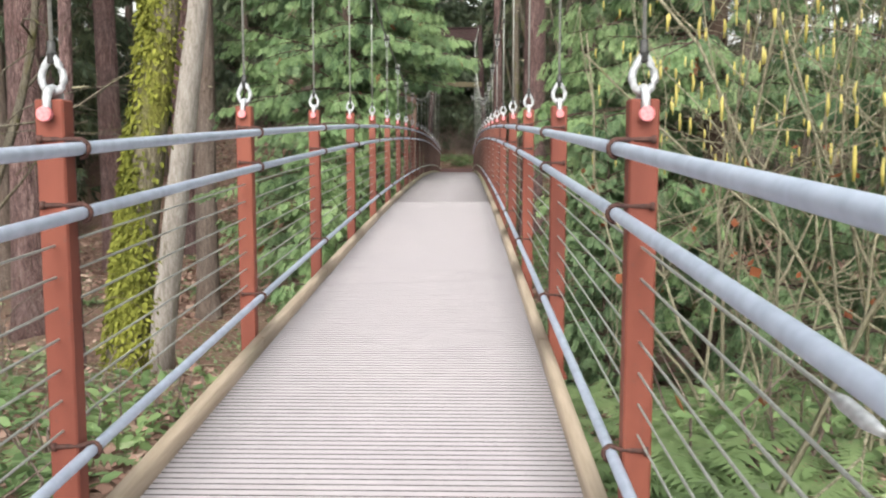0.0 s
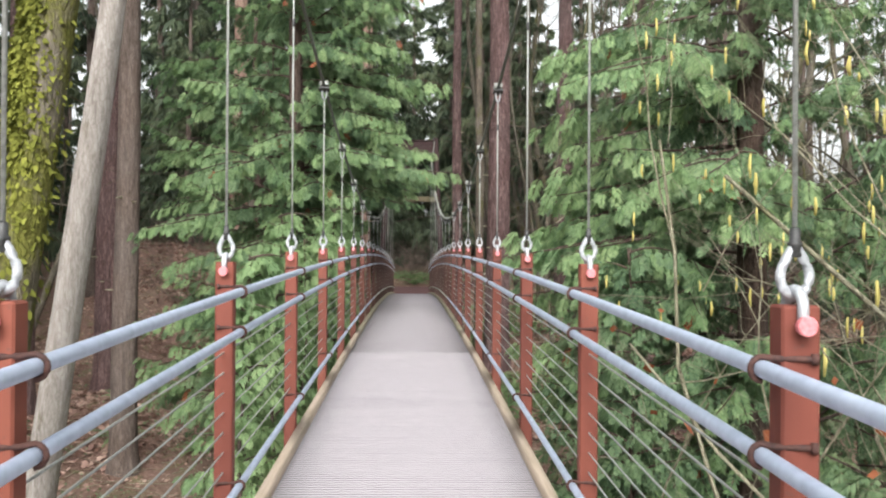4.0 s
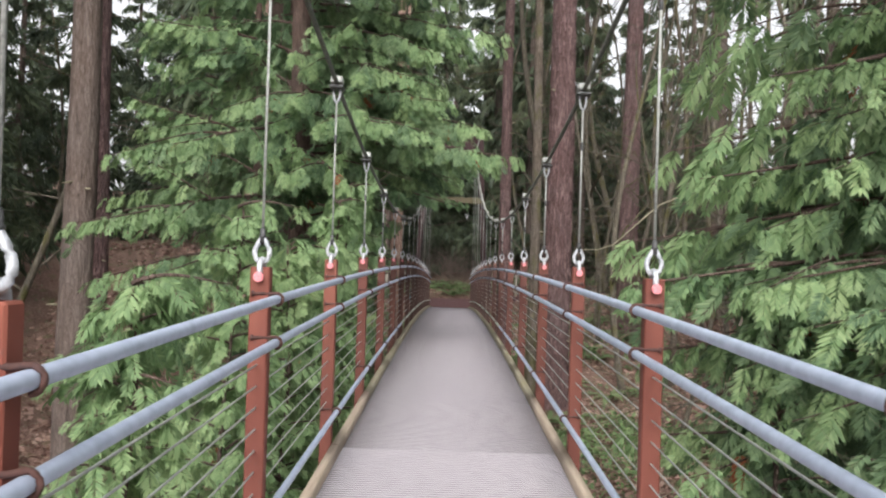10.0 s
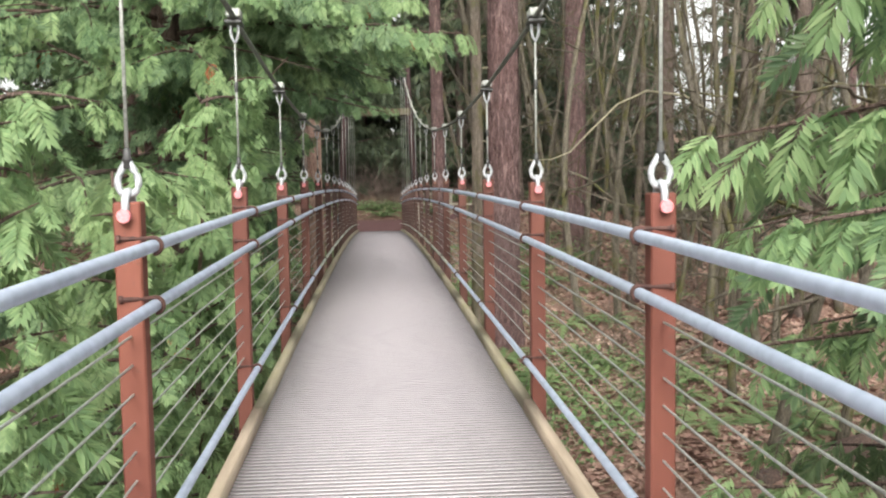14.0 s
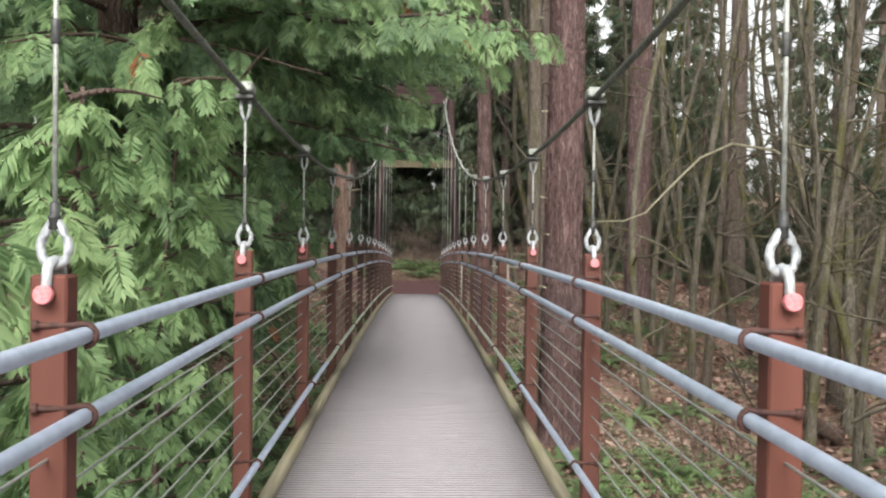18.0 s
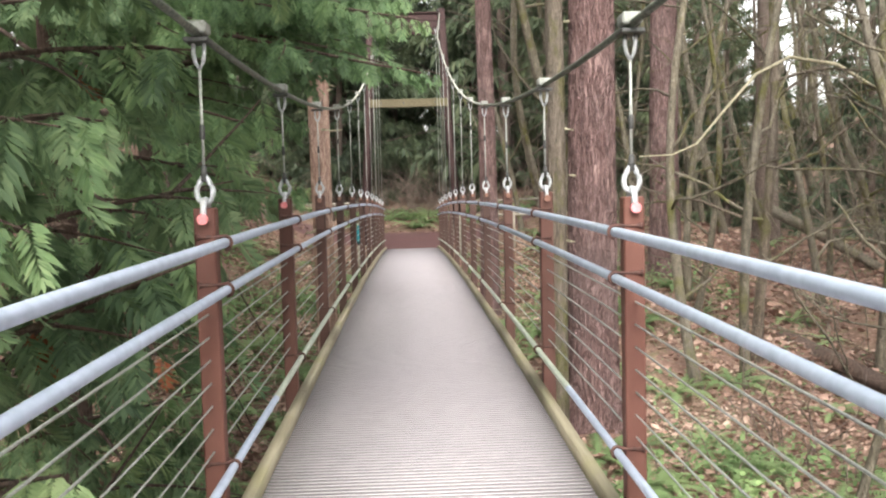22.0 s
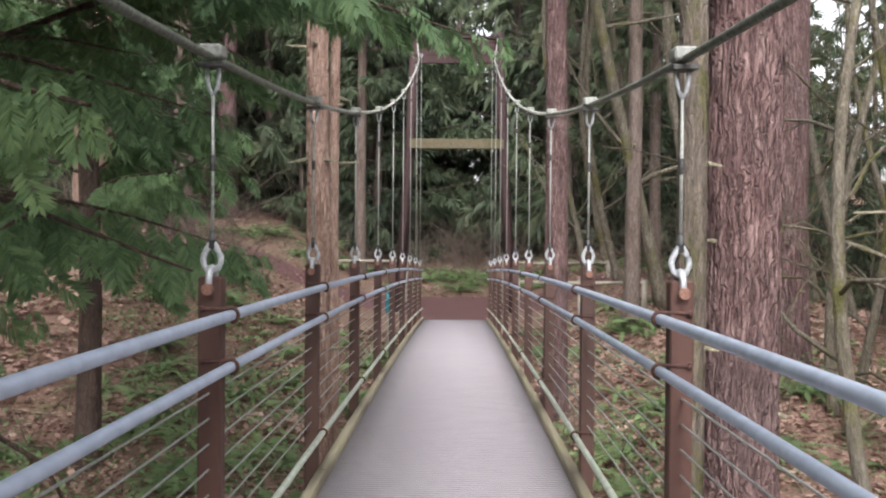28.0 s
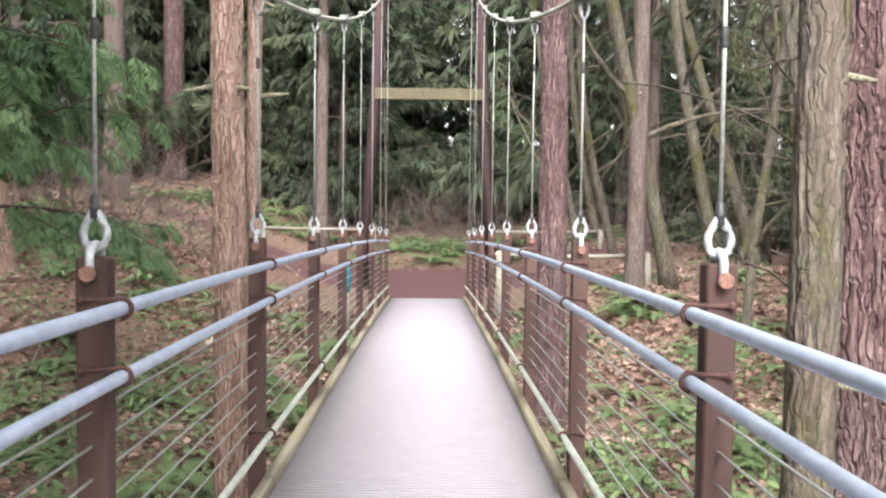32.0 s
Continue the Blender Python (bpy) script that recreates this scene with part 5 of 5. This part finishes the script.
def build_forest():
    """Background trees, built as separate trees on a few shared meshes."""
    g = np.random.default_rng(77)
    protos = []
    for i in range(4):
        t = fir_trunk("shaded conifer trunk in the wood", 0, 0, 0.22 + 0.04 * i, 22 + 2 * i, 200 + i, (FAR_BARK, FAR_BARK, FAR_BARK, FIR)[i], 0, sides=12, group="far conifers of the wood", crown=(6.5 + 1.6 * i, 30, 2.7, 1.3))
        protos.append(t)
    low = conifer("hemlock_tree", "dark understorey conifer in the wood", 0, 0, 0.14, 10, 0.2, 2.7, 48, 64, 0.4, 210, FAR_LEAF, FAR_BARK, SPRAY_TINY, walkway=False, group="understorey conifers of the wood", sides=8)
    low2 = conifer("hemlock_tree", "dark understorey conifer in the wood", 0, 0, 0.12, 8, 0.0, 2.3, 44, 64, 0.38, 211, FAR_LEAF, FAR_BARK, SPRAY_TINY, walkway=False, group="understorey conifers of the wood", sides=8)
    bare = [bare_tree("thin bare tree with mossy bark in the wood", 0, 0, 0.08 + 0.015 * i, 12 + i, 220 + i, MOSSY, (g.uniform(-0.1, 0.1), g.uniform(-0.1, 0.1)), 11, 1.8, 8, 2.8, "thin bare trees of the wood", 0.34) for i in range(4)]
    spots = []

    def place(proto, x, y, s, dz=-0.3):
        m = Matrix.Translation((x, y, float(ground_z(x, y)) + dz)) @ Matrix.Rotation(g.uniform(0, 6.28), 4, "Z") @ Matrix.Diagonal((s, s, s * g.uniform(0.9, 1.1), 1))
        c = copy_thing(proto, m)
        c.matrix_basis = m

    def free(x, y, d):
        if in_view_lane(x, y) or any((x - a) ** 2 + (y - b) ** 2 < d * d for a, b in spots):
            return False
        spots.append((x, y))
        return True

    known = [(2.78, 30.5), (2.7, 33), (1.85, 38.6), (-1.6, 32.8), (7.1, 42.4), (10.8, 44.2), (4.1, 43.3), (-9.4, 30), (-10.6, 26.2), (-2.3, 20.4), (4.3, 13.2), (-3.9, 28.6), (4.9, 7.4), (-5.6, 15.2), (-4, 11), (-3.7, 8.6)]
    spots.extend(known)
    n = 0
    while n < 96:
        x, y = g.uniform(-48, 48), g.uniform(-14, 100)
        if abs(x) < 6 and y < 54:
            continue
        if x > 0 and y < 50 and x < 9:
            continue
        if -12 < x < 0 and 24 < y < 47:
            continue
        if x > 7 and y > 28 and g.uniform() < 0.3 or (5 < x < 26 and 44 < y < 90 and x / (y - 25) < 0.42 and g.uniform() < 0.45):
            continue
        if free(x, y, 2.4):
            place(protos[n % 4], x, y, g.uniform(0.75, 1.25))
            n += 1
    n = 0
    while n < 26:
        x, y = g.uniform(-44, 44), g.uniform(-12, 90)
        if abs(x) < 8 and y < 58:
            continue
        if x < 0 and y < 24 and x > -15:
            continue
        if x > 0 and 16 < y < 54 and x < 22:
            continue
        if free(x, y, 2.6):
            place((low, low2)[n % 2], x, y, g.uniform(0.7, 1.3))
            n += 1
    n = 0
    while n < 104:
        x, y = g.uniform(-18, 36), g.uniform(8, 72)
        if abs(x) < 5 or (x < 0 and g.uniform() < 0.6) or (-10 < x < 0 and y > 24):
            continue
        if free(x, y, 1.3):
            place(bare[n % 4], x, y, g.uniform(0.7, 1.2), -0.2)
            n += 1
    n = 0
    while n < 50:
        if n < 40:
            x, y = g.uniform(-17, 12), g.uniform(57, 74)
            if abs(x) < 2.6 and y < 68:
                continue
        else:
            x, y = g.uniform(-26, -12), g.uniform(26, 56)
        if free(x, y, 2.0):
            place((low, low2)[n % 2], x, y, g.uniform(1.5, 2.3))
            n += 1
    n = 0
    while n < 12:
        a, q = g.uniform(0.3, 1.45), g.uniform(26, 46)
        if free(q * math.sin(a), 22 + q * math.cos(a), 2.4):
            place((low, low2)[n % 2], q * math.sin(a), 22 + q * math.cos(a), g.uniform(0.7, 1.15))
            n += 1
    n = 0
    while n < 36:
        x, y = (g.uniform(12, 34), g.uniform(24, 76)) if n < 24 else (g.uniform(4.5, 11), g.uniform(41, 60))
        if free(x, y, 1.2):
            place(bare[n % 4], x, y, g.uniform(0.9, 1.4), -0.2)
            n += 1
    for i, (x, y) in enumerate(((12.6, 50), (9.2, 55), (15.4, 47), (18.6, 52), (22.5, 45), (14.2, 58), (19.5, 40), (24, 36), (6.4, 56))):
        place((low, low2)[i % 2], x, y, g.uniform(0.8, 1.25))
    for i, (x, y) in enumerate(((5.0, 62), (7.5, 66), (10.2, 60), (12.5, 70), (8.6, 75), (14.5, 63), (6.2, 72), (3.6, 68), (16.5, 68), (11.2, 78))):
        place(protos[i % 2], x, y, g.uniform(0.75, 1.0))
    for p in protos + [low, low2] + bare:
        x, y = g.uniform(-40, -30), g.uniform(60, 95)
        p.matrix_basis = Matrix.Translation((x, y, float(ground_z(x, y)) - 0.3))


build_forest()


# ---- ground cover ----
def fern_mesh(seed):
    """A rosette of arching fronds, each a rib with tapering leaflets on both sides."""
    g = np.random.default_rng(seed)
    V, F = [np.array([0, 0, 0.02])], []
    for i in range(13):
        az = i * 2.4 + g.uniform(-0.2, 0.2)
        L = g.uniform(0.55, 0.95)
        d = np.array([math.cos(az), math.sin(az), 0])
        s = np.array([-d[1], d[0], 0])
        rise = g.uniform(0.5, 0.95)
        n, last = 22, 0
        for j in range(n):
            t = (j + 1) / n
            c = d * L * t + UP * L * (rise * t - 0.75 * t * t)
            w = 0.13 * L * math.sin(math.pi * min(1, 0.12 + t * 0.9)) + 0.012
            k = len(V)
            V += [c, V[last] + s * w + d * L / n * 0.75 - UP * w * 0.25, V[last] - s * w + d * L / n * 0.75 - UP * w * 0.25]
            F += [(last, k, k + 1), (k, last, k + 2)]
            last = k
    return mesh_data("fern", np.array(V), np.array(F), FERN)


def build_ferns():
    g = np.random.default_rng(5)
    meshes, far = [fern_mesh(i) for i in range(4)], []
    n = 0
    while n < 450:
        r = g.uniform()
        if n >= 330:
            r = 2.0
        if r < 0.25:
            x, y = g.uniform(0.9, 6), g.uniform(-1, 9)
        elif r > 1.5:
            x, y = g.choice([-1, -1, 1]) * g.uniform(1.2, 6.5), g.uniform(24, 44)
        elif r < 0.62:
            x, y = g.choice([-1, 1]) * g.uniform(0.9, 9), g.uniform(24, 45)
        elif r < 0.8:
            x, y = g.uniform(-9, 9), g.uniform(52.6, 58)
        else:
            x, y = g.choice([-1, 1]) * g.uniform(1.2, 12), g.uniform(0, 46)
        if n < 9:
            x, y = g.uniform(1.25, 2.9), g.uniform(0.6, 4.5)
        s = g.uniform(0.6, 1.25) * (1.35 if y > 52 else 1.0)
        m = Matrix.Translation((x, y, float(ground_z(x, y)) - 0.02)) @ Matrix.Rotation(g.uniform(0, 6.28), 4, "Z") @ Matrix.Diagonal((s, s, s, 1))
        if y > 52 or abs(x) > 5.5:
            co = np.empty(len(meshes[n % 4].vertices) * 3, np.float32)
            meshes[n % 4].vertices.foreach_get("co", co)
            mm = np.array(m)
            far.append((co.reshape(-1, 3) @ mm[:3, :3].T + mm[:3, 3], np.array([p.vertices[:] for p in meshes[n % 4].polygons])))
        else:
            thing("fern", "green sword fern on the forest floor", "fern", "ferns of the forest floor", m, meshes[n % 4])
        n += 1
    thing("fern_bank", "dark green bank of sword ferns beyond the path and on the slopes", "ferns", data=mesh_data("fern_bank", *joined(far), FERN), kind="stuff")


def build_litter():
    g = np.random.default_rng(6)
    n = 140000
    x = g.normal(0, 1, n) * 3.2 + g.choice([-3.2, 3.6], n)
    wide = g.uniform(0, 1, n) < 0.28
    x = np.where(wide, g.uniform(-14, 20, n), x)
    zone = g.uniform(0, 1, n)
    y = np.where(zone < 0.66, g.uniform(22, 46, n), np.where(zone < 0.84, g.uniform(-8, 6, n), g.uniform(-10, 60, n)))
    ok = ~((y > 45) & (y < 51.5) & (np.abs(x) < 3))
    x, y = x[ok], y[ok]
    patch = np.sin(0.9 * x + 0.4 * y) + np.sin(0.5 * x - 1.1 * y + 1) + g.normal(0, 0.7, len(x))
    x, y = x[patch > -1.3], y[patch > -1.3]
    n = len(x)
    P = np.stack([x, y, ground_z(x, y) + g.uniform(0.0, 0.05, n)], -1)
    az = g.uniform(0, 6.28, n)
    A = np.stack([np.cos(az), np.sin(az), g.normal(0, 0.3, n)], -1)
    N = UP + 0.45 * g.standard_normal((n, 3))
    V, F = scatter(DEAD, P, A, N, g.uniform(0.06, 0.15, n) * np.where(np.abs(x) > 7, 1.5, 1.0))
    thing("leaf_litter", "brown and pinkish dead leaves lying on the forest floor", "leaves", data=mesh_data("leaf_litter", V, F, LITTER), kind="stuff")


def build_ground_leaves():
    """Small green leaves and fine sticks that cover the floor in patches."""
    g = np.random.default_rng(16)
    n = 70000
    x = g.normal(0, 1, n) * 5.5 + g.choice([-3.4, 3.6], n)
    y = g.uniform(-6, 58, n)
    patch = np.sin(0.7 * x - 0.5 * y + 0.6) + np.sin(1.3 * x + 0.8 * y + 2) + 0.7 * np.sin(2.9 * x - 1.7 * y) + g.normal(0, 0.5, n)
    ok = (patch > 0.35) & ~((y > 45) & (np.abs(x) < 5))
    x, y = x[ok], y[ok]
    n = len(x)
    P = np.stack([x, y, ground_z(x, y) + 0.16 * g.uniform(0, 1, n) ** 1.5], -1)
    az = g.uniform(0, 6.28, n)
    A = np.stack([np.cos(az), np.sin(az), g.normal(0.1, 0.3, n)], -1)
    thing("ground_leaves", "patches of small green leaves on the forest floor", "leaves", data=mesh_data("ground_leaves", *scatter(DEAD, P, A, UP + 0.4 * g.standard_normal((n, 3)), g.uniform(0.05, 0.12, n)), IVY), kind="stuff")
    st = []
    for _ in range(1300):
        x, y = g.normal(0, 4.5) + g.choice([-3, 3.5]), g.uniform(-4, 48)
        if abs(x) < 0.9 and not 2 < y < 42:
            continue
        a, L = g.uniform(0, 6.28), g.uniform(0.3, 1.3)
        p = np.array([x, y, float(ground_z(x, y)) + 0.03])
        q = p + np.array([math.cos(a) * L, math.sin(a) * L, 0])
        q[2] = float(ground_z(q[0], q[1])) + g.uniform(0.02, 0.2)
        if abs(p[0]) < 1.1 or abs(q[0]) < 1.1 or p[0] * q[0] < 0:
            continue
        st.append(tube_arrays([p, (p + q) / 2 + g.normal(0, 0.04, 3), q], [0.012, 0.009, 0.004], 3, False))
    thing("sticks", "fallen twigs and sticks on the forest floor", "twigs", data=mesh_data("sticks", *joined(st), LICHEN_TWIG, True), kind="stuff")


def build_undergrowth():
    """Low broadleaf shrubs, and thickets of bare twigs."""
    g = np.random.default_rng(8)
    for cx, cy, rad, hgt, n in ((-2.4, 1.6, 1.0, 0.5, 420), (-3.6, 3.4, 1.4, 0.6, 600), (-1.9, 4.4, 1.0, 0.6, 700), (2.6, 24.5, 1.6, 0.8, 900), (4.5, 27.5, 2.0, 0.7, 900), (3.1, 36.0, 1.6, 0.7, 800), (-3.6, 37.5, 1.9, 0.6, 900), (-6.0, 41.0, 2.4, 0.6, 900), (5.8, 38.5, 2.2, 0.6, 800), (-2.6, 25.0, 1.5, 0.8, 800), (3.0, 3.0, 1.5, 0.8, 500), (-4.6, 34.0, 2.0, 0.6, 800)):
        th = g.uniform(0, 6.28, n)
        rr = rad * np.sqrt(g.uniform(0, 1, n))
        x, y = cx + rr * np.cos(th), cy + rr * np.sin(th)
        z = ground_z(x, y) + hgt * g.uniform(0.05, 1, n) * (1 - (rr / rad) ** 2 * 0.7)
        A = np.stack([np.cos(th) + g.normal(0, 0.6, n), np.sin(th) + g.normal(0, 0.6, n), g.normal(0, 0.4, n)], -1)
        V, F = scatter(OVAL, np.stack([x, y, z], -1), A, UP + 0.5 * g.standard_normal((n, 3)), g.uniform(0.06, 0.15, n))
        sh = thing("shrub", "low green broadleaf shrub on the forest floor", "shrub", "low shrubs of the forest floor", Matrix.Translation((0, 0, 0)))
        part("leaves", mesh_data("leaves", V, F, SHRUB), sh)["kind"] = "stuff"
        st = []
        for _ in range(16):
            a, q = g.uniform(0, 6.28), rad * math.sqrt(g.uniform())
            xx, yy = cx + q * math.cos(a), cy + q * math.sin(a)
            z0 = float(ground_z(xx, yy))
            st.append(tube_arrays([(xx, yy, z0 - 0.05), (xx + g.normal(0, 0.1), yy + g.normal(0, 0.1), z0 + hgt * 0.5), (xx + g.normal(0, 0.2), yy + g.normal(0, 0.2), z0 + hgt)], [0.012, 0.009, 0.004], 5, False))
        part("stemwork", mesh_data("stemwork", *joined(st), TWIG, True), sh)["kind"] = "stuff"


def build_thickets():
    """Bare twiggy shrubs on three shared meshes."""
    g = np.random.default_rng(300)
    meshes = []
    for i in range(3):
        out = []
        for _ in range(12):
            a, q = g.uniform(0, 6.28), 0.7 * math.sqrt(g.uniform())
            branchy(g, (q * math.cos(a), q * math.sin(a), -0.05), (g.normal(0, 0.45), g.normal(0, 0.45), 1), 2.6 * g.uniform(0.5, 1.1), 0.015, 2, out, 0.34, 3, 0.03)
        meshes.append(mesh_data("bare_shrub", *joined(out), TWIG, True))
    spots = [(9, 27), (8.6, 35.8), (13, 38), (-7.5, 44), (-6.2, 42.2), (-8.8, 42), (6.2, 48.5), (5, 46.8), (-6.2, 43.2), (-7.4, 44.2), (-5.4, 44.6), (-6.6, 45.4), (0.5, 60), (-1.6, 58.6), (2.2, 58.2), (-0.4, 62), (1.2, 63), (0.2, 57.6), (-4.5, 24.5),
             (5.2, 10.5), (-4.4, 6.0), (12.5, 28), (-8.8, 37.2), (9.8, 40.2), (-10, 39), (-9.4, 45.5), (14.5, 33.5), (5.8, 30.0), (10.8, 23.4), (-2.0, 55.0), (0.5, 55.6), (2.5, 54.8), (-4.0, 54.6), (4.5, 55.4), (1.4, 56.4), (-1.0, 56.2), (-8.5, 44.5), (-9.5, 46.5), (-11, 45), (-7.6, 46.6)]
    spots += [(g.uniform(12, 26), g.uniform(36, 62)) for _ in range(16)] + [(g.uniform(-7, 7), g.uniform(58, 64)) for _ in range(8)]
    for i, (x, y) in enumerate(spots):
        s = g.uniform(0.75, 1.2) if i < 38 or abs(x) < 5.5 else g.uniform(1.1, 1.9)
        s *= min(1.0, abs(x) / 4.2) if y < 52 else 1.0
        m = Matrix.Translation((x, y, float(ground_z(x, y)))) @ Matrix.Rotation(g.uniform(0, 6.28), 4, "Z") @ Matrix.Diagonal((s, s, s, 1))
        thing("bare_shrub", "bare twiggy shrub on the forest floor", "shrub", "bare shrubs of the wood", m, meshes[i % 3])


def build_hazel():
    """Hazel leaning over the rail: pale lichened branches hung with yellow catkins, a few rusty leaves."""
    g = np.random.default_rng(9)
    hz = thing("hazel_shrub", "bare hazel with lichened branches and hanging yellow catkins beside the railing", "shrub")
    out, tips = [], []
    for i in range(22):
        x, y = 3.0 + g.normal(0, 0.5), 4.8 + g.normal(0, 1.6)
        pts = branchy(g, (x, y, float(ground_z(x, y)) - 0.1), (g.normal(0, 0.25), g.normal(0, 0.35), 1.0), g.uniform(2.8, 4.4), 0.022, 3, out, 0.16, 4, 0.02)
    out = [v for v in out if v[0][:, 0].min() > 1.12]
    part("branchwork", mesh_data("branchwork", *joined(out), LICHEN_TWIG, True), hz)["kind"] = "stuff"
    ends = np.array([v[0][-6:].mean(0) for v in out if len(v[0]) < 60])
    ends = ends[(ends[:, 2] > 1.4) & (ends[:, 0] > 1.15)]
    ends = ends[ends[:, 0] > 1.6]
    pick = ends[g.permutation(len(ends))[:560]]
    cats = []
    for p in pick:
        L = g.uniform(0.07, 0.15)
        cats.append(tube_arrays([p, p - UP * L * 0.5 + g.normal(0, 0.004, 3), p - UP * L], [0.006, 0.011, 0.006], 4, True))
    part("catkin_bloom", mesh_data("catkin_bloom", *joined(cats), CATKIN, True), hz, "hanging yellow catkins")["kind"] = "stuff"
    low = np.array([v[0][-6:].mean(0) for v in out])
    low = low[(low[:, 2] < 1.7) & (low[:, 2] > 0.0) & (low[:, 0] > 1.1)]
    q = low[g.permutation(len(low))[:60]]
    A = g.standard_normal((len(q), 3)) - UP
    part("dead_leaves", mesh_data("dead_leaves", *scatter(DEAD, q, A, g.standard_normal((len(q), 3)), g.uniform(0.06, 0.12, len(q))), RED_LEAF), hz, "rusty dead leaves still hanging")["kind"] = "stuff"


build_ferns()
build_litter()
build_ground_leaves()
build_undergrowth()
build_hazel()
build_thickets()
